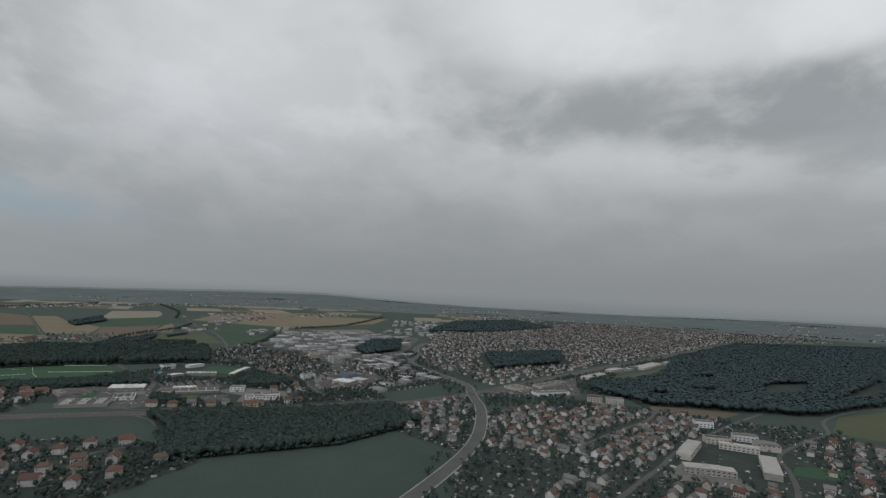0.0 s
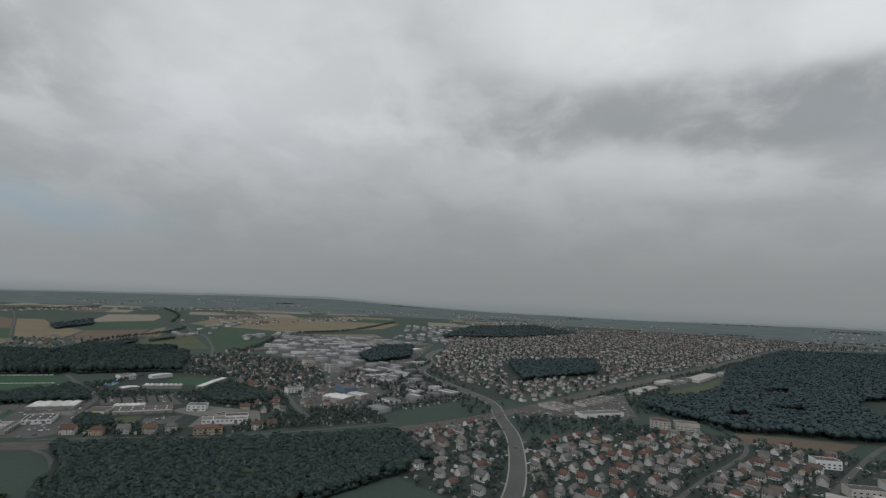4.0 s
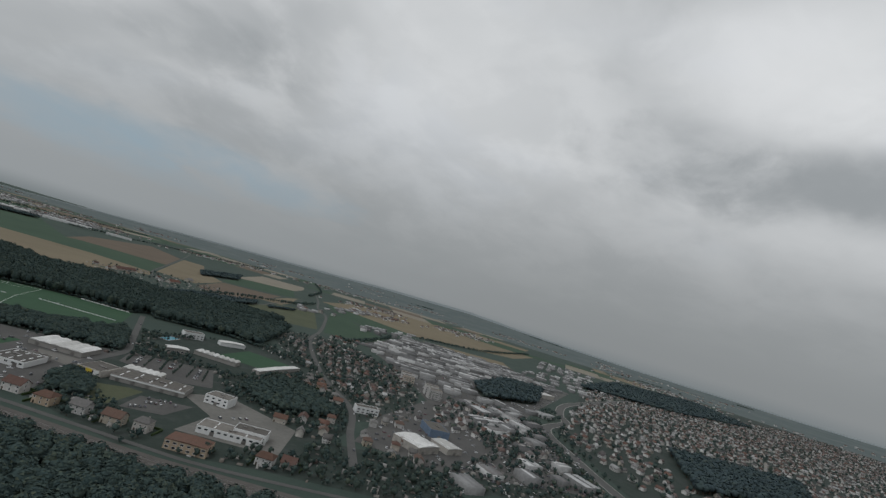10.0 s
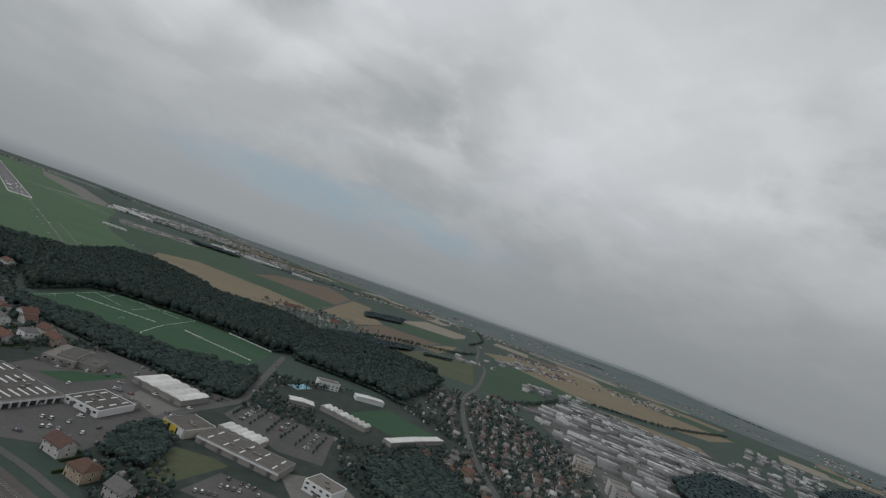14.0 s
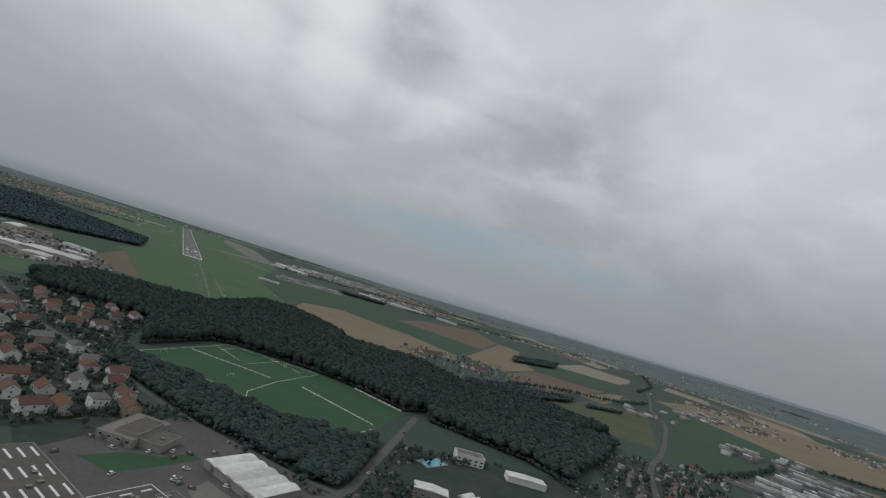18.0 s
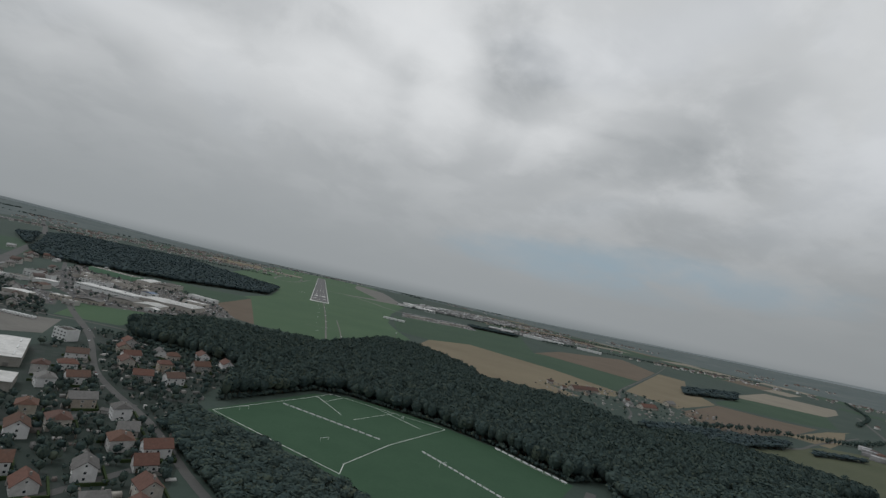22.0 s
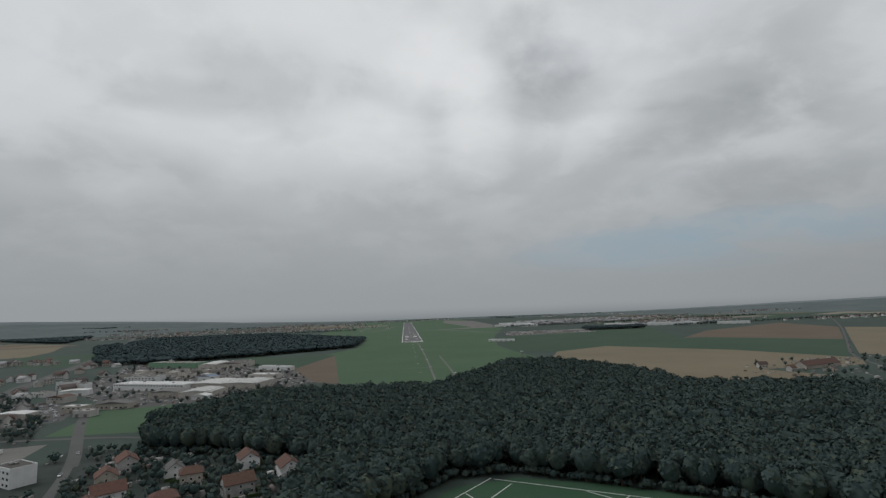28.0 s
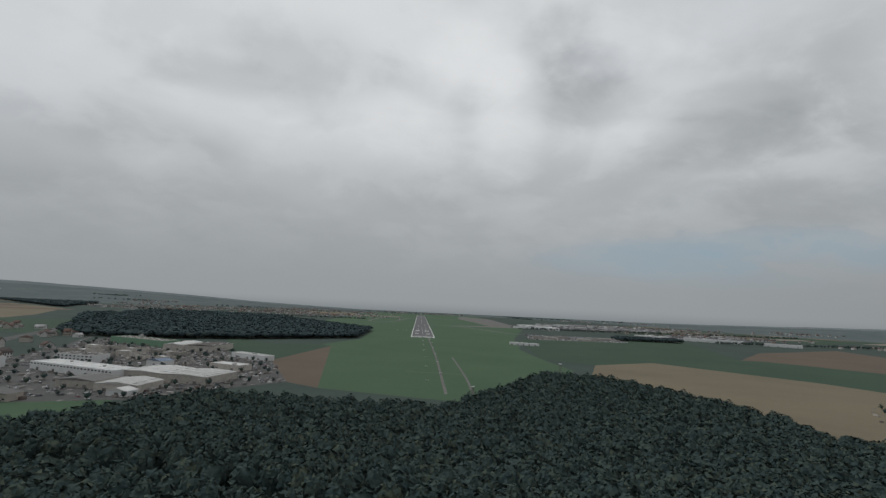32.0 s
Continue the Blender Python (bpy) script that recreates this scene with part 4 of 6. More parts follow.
for line, text in (([(560, -1013), (747, -953), (987, -920), (1200, -827)], "hedgerow with trees"), ([(627, -1400), (827, -1347), (1013, -1280)], "row of trees by the road"),
                   ([(1280, -1240), (1667, -1333), (2533, -1280)], "hedgerow on the plain"), ([(1467, -573), (2000, -200), (2667, 400)], "hedgerow on the plain"),
                   ([(400, 827), (933, 933), (1867, 1200)], "tree belt on the plain"), ([(933, 320), (1467, 440), (2400, 667)], "tree belt on the plain"),
                   ([(-560, -373), (-627, -240), (-827, 133)], "roadside trees"), ([(-1333, 1200), (-933, 1067), (-267, 1200)], "tree belt on the plain")):
    q = offset_line(line, 0.0, 9.0)
    q = np.vstack([q + rng.uniform(-5, 5, q.shape) for _ in range(2)])
    q = q[on_plain(q)]
    h = rng.uniform(6, 12, len(q))
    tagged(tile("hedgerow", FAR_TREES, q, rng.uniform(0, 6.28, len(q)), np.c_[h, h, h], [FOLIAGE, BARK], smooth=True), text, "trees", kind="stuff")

# far fields and villages on the plain
for level, (x0, y0, x1, y1, turn) in enumerate(((1900, -600, 3700, 1500, 0.6), (700, 900, 2100, 2200, 0.3), (-2900, -500, -1700, 1500, 0.4), (2400, -1900, 3700, -600, 0.2), (-1200, 1700, -500, 2500, 0.1))):
    y = y0
    while y < y1:
        dy = rng.uniform(90, 260)
        x = x0
        while x < x1:
            dx = rng.uniform(180, 500)
            c, s, mx, my = math.cos(turn), math.sin(turn), (x0 + x1) / 2, (y0 + y1) / 2
            pts = [(mx + (u - mx) * c - (v - my) * s, my + (u - mx) * s + (v - my) * c) for u, v in ((x, y), (x + dx - 4, y), (x + dx - 4, y + dy - 4), (x, y + dy - 4))]
            m, text = [(STUBBLE, "far tan stubble strip"), (CROP, "far green crop strip"), (MEADOW, "far olive meadow strip"), (PLOUGHED, "far brown ploughed strip"), (STRAW, "far pale straw strip"), (CROP, "far green crop strip"), (MEADOW, "far olive meadow strip")][rng.integers(7)]
            sheet("field", pts, m, 0.25 + 0.15 * level, text + " on the plain", "field")
            x += dx
        y += dy

# ---- runway and airport ----
runway = sheet("runway", [(-30, 0), (30, 0), (30, 2900), (-30, 2900)], RUNWAYMAT, 0.06, "long grey asphalt runway with white markings", "runway")
for x in (-28.8, 28.8):
    mesh_object("edge_line", [(x - 0.9, 0, 0.09), (x + 0.9, 0, 0.09), (x + 0.9, 2900, 0.09), (x - 0.9, 2900, 0.09)], [(0, 1, 2, 3)], PAINT, runway)
mesh_object("threshold_bar", [(-29, 0, 0.1), (29, 0, 0.1), (29, 4, 0.1), (-29, 4, 0.1)], [(0, 1, 2, 3)], PAINT, runway)


def painted(name, x, y, w, l):
    return mesh_object(name, [(x - w / 2, y, 0.1), (x + w / 2, y, 0.1), (x + w / 2, y + l, 0.1), (x - w / 2, y + l, 0.1)], [(0, 1, 2, 3)], PAINT, runway)


for i in range(8):
    for s in (-1, 1):
        painted("threshold_stripe", s * (2.6 + i * 3.4), 10, 1.9, 30)
for i in range(40):
    painted("centre_dash", 0, 90 + i * 60, 0.9, 30)
for k, y in enumerate((150, 300, 450, 600, 750)):
    for s in (-1, 1):
        for j in range((3, 2, 2, 1, 1)[k]):
            painted("touchdown_bar", s * (12 + j * 3.6), y, 2.4 if k != 1 else 9, 24 if k != 1 else 50)
for k, (x, y) in enumerate(((-8, 69), (8, 69))):
    for j in range(2):
        painted("number_bar", x + (j - 0.5) * 3, y, 1.2, 12)
TAXI = [([(29.3, 853), (80, 883), (120, 873), (221, 641), (292, 405), (400, 387)], 14), ([(29.3, 2000), (267, 2000)], 18), ([(-175, 963), (-120, 1200), (-80, 1733), (-29.3, 1760)], 12), ([(-175, 963), (-240, 1147), (-207, 2267)], 12)]
for pts, w in TAXI:
    ribbon("taxiway", pts, w, YARD, 0.065, "pale concrete taxiway in the grass", "taxiway")


def box_mesh(name, size, mats, parent, at=(0, 0, 0), turn=0.0, bevel=0.0):
    """A block standing on its base, edges eased where bevel is given."""
    bm = bmesh.new()
    bmesh.ops.create_cube(bm, size=1.0, matrix=Matrix.Translation((at[0], at[1], at[2] + size[2] / 2)) @ Matrix.Rotation(turn, 4, "Z") @ Matrix.Diagonal((*size, 1)))
    if bevel:
        bmesh.ops.bevel(bm, geom=bm.edges[:], offset=bevel, segments=2, affect="EDGES")
    me = bpy.data.meshes.new(name)
    bm.to_mesh(me)
    bm.free()
    me.materials.append(mats)
    ob = new(name, me)
    ob.parent = parent
    return ob


def thing(name, x, y, turn, label, category, group="", z=0.0):
    ob = new(name)
    ob.empty_display_size = 0.5
    ob.location, ob.rotation_euler = (x, y, z), (0, 0, turn)
    return tagged(ob, label, category, group)


for i in range(4):
    p = thing("approach_indicator", -50 - i * 9, 330, 0, "small white box lamp beside the runway", "airfield lamp", "runway slope lamps", 0.05)
    box_mesh("lamp_box", (1.6, 1.2, 0.8), FRAMEWHITE, p, (0, 0, 0.3), bevel=0.08)
    box_mesh("stand", (0.9, 0.5, 0.3), STEEL, p)
for x, y, h in ((143, -725, 22), (41, -803, 6)):
    p = thing("lattice_mast", x, y, 0.4, "grey steel lattice mast at the wood edge", "mast")
    for sx in (-1, 1):
        for sy in (-1, 1):
            box_mesh("leg", (0.22, 0.22, h), STEEL, p, (sx * 0.8, sy * 0.8, 0))
    for k in range(int(h / 2.5)):
        for sx in (-1, 1):
            box_mesh("brace", (0.12, 1.6, 0.12), STEEL, p, (sx * 0.8, 0, 1.2 + k * 2.5))
            box_mesh("brace", (1.6, 0.12, 0.12), STEEL, p, (0, sx * 0.8, 1.2 + k * 2.5))
    box_mesh("platform", (2.4, 2.4, 0.5), FRAMEWHITE, p, (0, 0, h))
for i in range(12):
    p = thing("approach_light", 0 if i % 2 else 17, -80 - i * 60, 0, "low white approach lamp on a post in the grass", "airfield lamp", "approach lamps")
    box_mesh("post", (0.18, 0.18, 1.6), STEEL, p)
    box_mesh("lamp_bar", (4.2, 0.4, 0.35), FRAMEWHITE, p, (0, 0, 1.6), bevel=0.05)

# ---- buildings ----
MESHES = {}


def shared(key, make):
    if key not in MESHES:
        MESHES[key] = make()
    return MESHES[key]


def place(name, me, parent, at=(0, 0, 0), turn=0.0, scale=(1, 1, 1)):
    ob = new(name, me)
    ob.parent = parent
    ob.location, ob.rotation_euler, ob.scale = at, (0, 0, turn), scale
    return ob


def raw_mesh(name, V, F, mats, slots=None):
    me = bpy.data.meshes.new(name)
    me.from_pydata([tuple(v) for v in V], [], [tuple(f) for f in F])
    for m in mats:
        me.materials.append(m)
    if slots is not None:
        me.polygons.foreach_set("material_index", slots)
    me.update()
    return me


def block(name, x0, y0, z0, x1, y1, z1, mat):
    V = [(x, y, z) for z in (z0, z1) for x, y in ((x0, y0), (x1, y0), (x1, y1), (x0, y1))]
    return raw_mesh(name, V, [(0, 3, 2, 1), (4, 5, 6, 7), (0, 1, 5, 4), (1, 2, 6, 5), (2, 3, 7, 6), (3, 0, 4, 7)], [mat])


def window_mesh(w, h, pane=True):
    """A frame proud of the wall with a dark pane set back in it; faces -y."""
    f, d = 0.12, 0.09
    V, F, S = [], [], []
    for a, b, c, e in ((-w / 2, 0, w / 2, f), (-w / 2, h - f, w / 2, h), (-w / 2, f, -w / 2 + f, h - f), (w / 2 - f, f, w / 2, h - f)):
        n = len(V)
        V += [(a, -d, b), (c, -d, b), (c, -d, e), (a, -d, e), (a, 0, b), (c, 0, b), (c, 0, e), (a, 0, e)]
        F += [(n, n + 1, n + 2, n + 3), (n, n + 4, n + 5, n + 1), (n + 3, n + 2, n + 6, n + 7), (n, n + 3, n + 7, n + 4), (n + 1, n + 5, n + 6, n + 2)]
        S += [0] * 5
    if not pane:
        return raw_mesh("window", V, F, [FRAMEWHITE], S)
    n = len(V)
    V += [(-w / 2 + f, -0.03, f), (w / 2 - f, -0.03, f), (w / 2 - f, -0.03, h - f), (-w / 2 + f, -0.03, h - f)]
    F.append((n, n + 1, n + 2, n + 3))
    return raw_mesh("window", V, F, [FRAMEWHITE, GLASS], S + [1])


def house_parts(w, d, h, rise, hip, wall, roof):
    V, F, S = house_template(w, d, h, rise, hip)
    keep = [tuple(f) for f, s in zip(F, S) if s == 0]
    over = [tuple(f) for f, s in zip(F, S) if s == 1]
    if hip:
        keep = keep[:8]
    return raw_mesh("wall", V[:10], keep, [wall]), raw_mesh("roof", V[10:22], [tuple(i - 10 for i in f) for f in over], [roof])


HOUSE_GROUP = "houses of the settlement"


def house(x, y, turn, w=11, d=9, h=5.6, rise=3.4, hip=0.0, wall=None, roof=None, label="", detail=True, name="house", category="house"):
    wall, roof = wall or PLASTER, roof or TERRACOTTA
    tone = "orange-rendered" if wall is PEACH else "white rendered" if wall is WHITEWALL else "pale rendered"
    cover = {TERRACOTTA: "red tiled", BROWNTILE: "brown tiled", GREYTILE: "grey tiled"}.get(roof, "tiled")
    form = "hipped" if hip else "pitched"
    tall = "two-storey" if h > 4.6 else "low one-storey"
    p = thing(name, x, y, turn, label or f"{tone} {tall} house with a {cover} {form} roof", category, HOUSE_GROUP)
    a, b = shared((w, d, h, rise, hip, wall, roof), lambda: house_parts(w, d, h, rise, hip, wall, roof))
    place("wall", a, p)
    place("roof", b, p)
    place("chimney", shared("chimney", lambda: block("chimney", -0.4, -0.4, -1.4, 0.4, 0.4, 1.1, CONCRETE)), p, (w * 0.18, d * 0.12, h + rise * 0.9))
    win = shared(("win", detail), lambda: window_mesh(1.3, 1.4, not detail))

    def put_window(*where):
        ob = place("window", win, p, *where)
        if detail:
            place("pane", shared("pane", lambda: raw_mesh("pane", [(-0.53, -0.03, 0.12), (0.53, -0.03, 0.12), (0.53, -0.03, 1.28), (-0.53, -0.03, 1.28)], [(0, 1, 2, 3)], [GLASS])), ob)

    levels = max(1, int(h // 2.7))
    for lev in range(levels):
        n = 3 if detail else 2
        for i in range(n):
            u = (i - (n - 1) / 2) * (w - 3.0) / max(1, n - 1)
            if lev == 0 and i == 0:
                place("door", shared("door", lambda: block("door", -0.55, -0.1, 0, 0.55, 0, 2.1, BARK)), p, (u, -d / 2, 0))
            else:
                put_window((u, -d / 2, 0.9 + 2.7 * lev))
            put_window((u, d / 2, 0.9 + 2.7 * lev), math.pi)
        if detail:
            for sx, r in ((-1, -math.pi / 2), (1, math.pi / 2)):
                put_window((sx * w / 2, 0, 0.9 + 2.7 * lev), r)
    if not hip:
        for sx, r in ((-1, -math.pi / 2), (1, math.pi / 2)):
            put_window((sx * w / 2, 0, h + rise * 0.25), r, (0.8, 1, 0.75))
    return p


def front(p0, p1):
    """Centre of the front, its direction and length; the building lies to the left of p0 -> p1."""
    a, b = np.array(p0, float), np.array(p1, float)
    return a, math.atan2(*(b - a)[::-1]), float(np.linalg.norm(b - a))


def hall(p0, p1, depth, h, roof=None, wall=None, skylights=0, label="", pitch=0.0, bays=1, doors=2, name="industrial_hall", category="hall", windows=0, band=None, plant=2):
    """A hall with its front from p0 to p1: walls, parapet, roof, skylights, doors, window bands and roof plant."""
    roof, wall = roof or FLATROOF, wall or SHEETWALL
    if name == "industrial_hall":
        h = max(4.2, h)
    else:
        h = 1.18 * h
    a, turn, L = front(p0, p1)
    p = thing(name, a[0], a[1], turn, label, category)
    place("wall", block("wall", 0, 0, 0, L, depth, h, wall), p)
    if pitch:
        bw = L / bays
        for i in range(bays):
            x0, x1, e = i * bw, (i + 1) * bw, 0.5
            k, V, F = 9, [], []
            for j in range(k):
                u = j / (k - 1)
                z = h + 0.05 + pitch * (math.sin(math.pi * u) if bays > 2 else 1 - abs(2 * u - 1))
                V += [(x0 + (x1 - x0) * u, -e, z), (x0 + (x1 - x0) * u, depth + e, z), (x0 + (x1 - x0) * u, -e, h + 0.01), (x0 + (x1 - x0) * u, depth + e, h + 0.01)]
            for j in range(k - 1):
                n = 4 * j
                F += [(n, n + 4, n + 5, n + 1), (n + 2, n + 6, n + 4, n), (n + 1, n + 5, n + 7, n + 3)]
            place("roof", raw_mesh("roof", V, F, [roof]), p)
    else:
        place("roof", block("roof", 0.35, 0.35, h, L - 0.35, depth - 0.35, h + 0.12, roof), p)
        t = 0.35
        for q in ((0, 0, L, t), (0, depth - t, L, depth), (0, t, t, depth - t), (L - t, t, L, depth - t)):
            place("parapet", block("parapet", q[0], q[1], h, q[2], q[3], h + 0.45, wall), p)
        for i in range(plant):
            place("roof_unit", shared("plant", lambda: block("roof_unit", -1.2, -0.9, -0.05, 1.2, 0.9, 0.9, STEEL)), p, (L * (0.2 + 0.6 * rng.random()), depth * (0.25 + 0.5 * rng.random()), h + 0.12))
    rows = 3 if depth > 24 else 2 if depth > 15 else 1
    for i in range(skylights):
        for r in range(rows):
            u = L * (i + 0.5) / skylights
            z0 = h + 0.12 if not pitch else h + pitch * 0.55
            place("skylight", shared(("sky", round(depth / rows)), lambda: block("skylight", -0.5, -depth / rows * 0.26, -0.05, 0.5, depth / rows * 0.26, 0.3, FRAMEWHITE)), p, (u, depth * (r + 0.5) / rows, z0))
    for i in range(doors):
        u = L * (i + 0.5) / max(1, doors)
        place("roller_door", shared("roller", lambda: block("roller_door", -1.6, -0.12, 0, 1.6, 0, 2.9, STEEL)), p, (u, 0, 0))
    for lev in range(windows):
        n = max(2, int(L / 4.5))
        for i in range(n):
            place("window", shared("widewin", lambda: window_mesh(2.6, 1.5)), p, (L * (i + 0.5) / n, 0, 1.0 + 3.0 * lev if doors == 0 else h - 2.2 - 3.0 * lev))
            if depth < 60 and lev < 3:
                place("window", shared("widewin", None), p, (L * (i + 0.5) / n, depth, 1.0 + 3.0 * lev if doors == 0 else h - 2.2 - 3.0 * lev), math.pi)
    if band:
        place("fascia", block("fascia", -0.1, -0.25, h - 1.3, L + 0.1, -0.01, h - 0.1, band), p)
    return p


# shops, pavilion and depot beside the railway
hall((-2.7, -1614.5), (32, -1665), 24, 4.6, DARKROOF, CONCRETE, 5, "long retail hall with a dark flat roof and a white fascia", doors=5, band=FRAMEWHITE, plant=5)
hall((19, -1595), (38, -1623), 13, 4.4, PALEROOF, SHEETWALL, 0, "long white ribbed canopy roof behind the retail hall", pitch=0.9, bays=6, doors=0)
hall((-6.7, -1731), (18.7, -1771), 18.7, 5, FLATROOF, FRAMEWHITE, 2, "low white commercial building with a grey flat roof", doors=2, windows=1)
hall((13.3, -1747), (26.7, -1768), 14.7, 5.8, FLATROOF, FRAMEWHITE, 0, "white two-storey office block with a flat roof", doors=0, windows=2, name="office_block", category="office")
hall((45, -1675), (53, -1695), 17.3, 5.8, FLATROOF, FRAMEWHITE, 0, "white two-storey workshop with dark windows", doors=1, windows=2, name="office_block", category="office")
hall((-45, -1748), (-30.7, -1772), 14.7, 5.6, BROWNTILE, PEACH, 0, "orange-rendered apartment house with a brown roof", doors=0, windows=2, pitch=0.7, name="apartment_house", category="apartments")
shop = hall((-18, -1592), (-10, -1612), 26, 5.4, DARKROOF, SHEETWALL, 0, "grey shop with a bright yellow front and a dark roof", doors=0, plant=3)
for u, w, m in ((1.0, 4.4, YELLOW), (8.2, 5.6, YELLOW), (15.4, 4.6, FRAMEWHITE)):
    place("front_panel", block("front_panel", u, -0.3, 0.4, u + w, -0.02, 5.2, m), shop)
for u in (5.7, 14.1):
    place("shop_window", block("shop_window", u, -0.2, 0.2, u + 2.1, -0.02, 4.6, GLASS), shop)
entry = hall((-103, -1586), (-70.5, -1567.2), 58, 4.3, DARKROOF, CONCRETE, 7, "large shopping hall with rows of white rooflights", doors=0, plant=6, band=FRAMEWHITE)
for i in range(7):
    place("arcade_opening", shared("arcade", lambda: block("arcade_opening", -1.7, -0.12, 0, 1.7, -0.02, 2.7, GLASS)), entry, (3.4 + 5.1 * i, 0, 0))
    place("pillar", shared("pillar", lambda: block("pillar", -0.35, -0.7, 0, 0.35, -0.13, 3.0, FRAMEWHITE)), entry, (0.9 + 5.1 * i, 0, 0))
hall((-70, -1566.4), (-55, -1588.5), 30, 4.3, DARKROOF, FRAMEWHITE, 3, "white shop with a dark flat roof beside the car park", doors=2, windows=1, plant=4)
hall((-43, -1560), (-34.5, -1573), 11, 4.2, DARKROOF, CONCRETE, 0, "low back wing of the shop with a dark flat roof", doors=1, plant=2)
hall((-19, -1514), (5, -1556), 30, 4.4, PALEROOF, CONCRETE, 0, "pavilion hall with a white wavy vaulted roof", pitch=1.0, bays=5, doors=3)
hall((-76, -1491), (-57, -1502), 38, 4.6, FLATROOF, CONCRETE, 0, "wide grey flat-roofed hall beside the trees", doors=2, windows=1)
hall((-67, -1491), (-55.5, -1497.7), 27, 6.2, FLATROOF, CONCRETE, 0, "raised roof storey of the grey hall", doors=0, plant=0)
hall((-53.8, -1497), (-42, -1504), 20, 4.2, FLATROOF, CONCRETE, 0, "low grey wing beside the flat-roofed hall", doors=0, plant=1)
hall((-357, -1073), (-328, -1083), 20, 6, PALEROOF, SHEETWALL, 4, "white sheet-metal warehouse with a ribbed roof", pitch=1.5, doors=2)
hall((-233, -1268), (-203, -1256), 67, 7, PALEROOF, SHEETWALL, 3, "wide warehouse with a pale low-pitched roof", pitch=0.9, doors=2)
hall((-203, -1319), (-180, -1311), 22.7, 6, PALEROOF, SHEETWALL, 0, "white shed with a pale roof among gardens", pitch=0.9, doors=1)
hall((-235, -1143), (-220, -1153), 12, 8.2, FLATROOF, FRAMEWHITE, 0, "white three-storey block with a flat roof", doors=0, windows=3, name="apartment_house", category="apartments")
# stadium
hall((147, -1528), (168, -1576), 12, 3.8, PALEROOF, CONCRETE, 0, "stadium stand under a white wavy roof", pitch=1.6, bays=8, doors=0, name="stadium_stand", category="stand")
hall((113, -1524), (135, -1535), 12, 5.4, PALEROOF, CONCRETE, 0, "white roofed sports hall beside the stadium", pitch=1.0, doors=0, windows=1)
hall((176, -1595), (263, -1581), -10.7, 3.6, PALEROOF, CONCRETE, 0, "long white roofed stadium stand", pitch=0.8, doors=0, name="stadium_stand", category="stand")
hall((224, -1483), (256, -1496), 12, 4.2, PALEROOF, FRAMEWHITE, 0, "white stadium stand with open front", pitch=0.8, doors=0, name="stadium_stand", category="stand")
hall((187, -1456), (211, -1464), 13.3, 8, FLATROOF, FRAMEWHITE, 0, "white pool building with a flat roof", doors=0, windows=2)
sheet("stadium_pitch", [(181, -1528), (203, -1581), (273, -1571), (256, -1504)], LAWN, 0.13, "green stadium pitch inside the stands", "pitch")
pool = thing("swimming_pool", 160, -1464, 0.4, "bright blue outdoor swimming pool", "pool")
box_mesh("basin", (27, 14, 0.4), CONCRETE, pool)
box_mesh("water", (25, 12, 0.44), POOLBLUE, pool)
# town centre halls
hall((159, -1833), (189, -1841), 34.7, 7, PALEROOF, SHEETWALL, 6, "white hall with a pale ribbed roof", pitch=1.4, doors=2)
hall((197, -1847), (216, -1855), 26.7, 6, PALEROOF, SHEETWALL, 3, "smaller white hall with a pale roof", pitch=1.2, doors=1)
hall((232, -1809), (248, -1825), 34.7, 8, FLATROOF, BLUESHEET, 0, "blue sheet-metal hall among houses", doors=1)
hall((201, -1731), (221, -1748), 12, 6, FLATROOF, FRAMEWHITE, 0, "long white school wing with window bands", doors=0, windows=2, name="school_wing", category="school")
for a, b in (((449, -1648), (459, -1663)), ((437, -1696), (449, -1712)), ((416, -1713), (429, -1728)), ((467, -1633), (476, -1648))):
    hall(a, b, 14.7, 12, FLATROOF, PLASTER, 0, "tall beige apartment block with rows of windows", doors=0, windows=4, name="apartment_house", category="apartments")
hall((821, -1745), (924, -1791), 53, 9, PALEROOF, SHEETWALL, 8, "long white factory hall with rooflights", doors=4)
# school round a court
hall((-161, -2295), (-167, -2343), 16, 5.6, MIDROOF, SHEETWALL, 0, "long white school wing with two rows of windows", doors=0, windows=2, name="school_wing", category="school", pitch=0.8)
hall((-117, -2315), (-53, -2348), 14.7, 5.6, MIDROOF, SHEETWALL, 0, "pale school wing with a light roof", doors=0, windows=2, name="school_wing", category="school", pitch=0.8)
hall((-163, -2387), (-96, -2411), 16, 5.6, MIDROOF, SHEETWALL, 0, "pale school wing with a light roof", doors=0, windows=2, name="school_wing", category="school", pitch=0.8)
hall((-53, -2368), (-67, -2408), 12, 5.6, MIDROOF, SHEETWALL, 0, "narrow school wing with a flat roof", doors=0, windows=2, name="school_wing", category="school")
hall((-33.3, -2361), (-32, -2391), 13.3, 6.2, FLATROOF, PLASTER, 0, "pale two-storey apartment house with a flat roof", doors=0, windows=2, name="apartment_house", category="apartments")
hall((-8, -2403), (-12, -2431), 16, 6.2, FLATROOF, PLASTER, 0, "pale two-storey apartment house with a flat roof", doors=0, windows=2, name="apartment_house", category="apartments")
hall((-48, -2413), (-51, -2439), 18.7, 8, GREYTILE, SHEETWALL, 0, "grey school sports hall", doors=1, windows=1, pitch=1.2)
hall((176, -2245), (172, -2269), 16, 9, BROWNTILE, PLASTER, 0, "pale apartment house with a brown roof", doors=0, windows=3, pitch=1.5, name="apartment_house", category="apartments")
hall((175, -2276), (173, -2304), 16, 8, FLATROOF, PLASTER, 0, "pale apartment house with a flat roof", doors=0, windows=2, name="apartment_house", category="apartments")
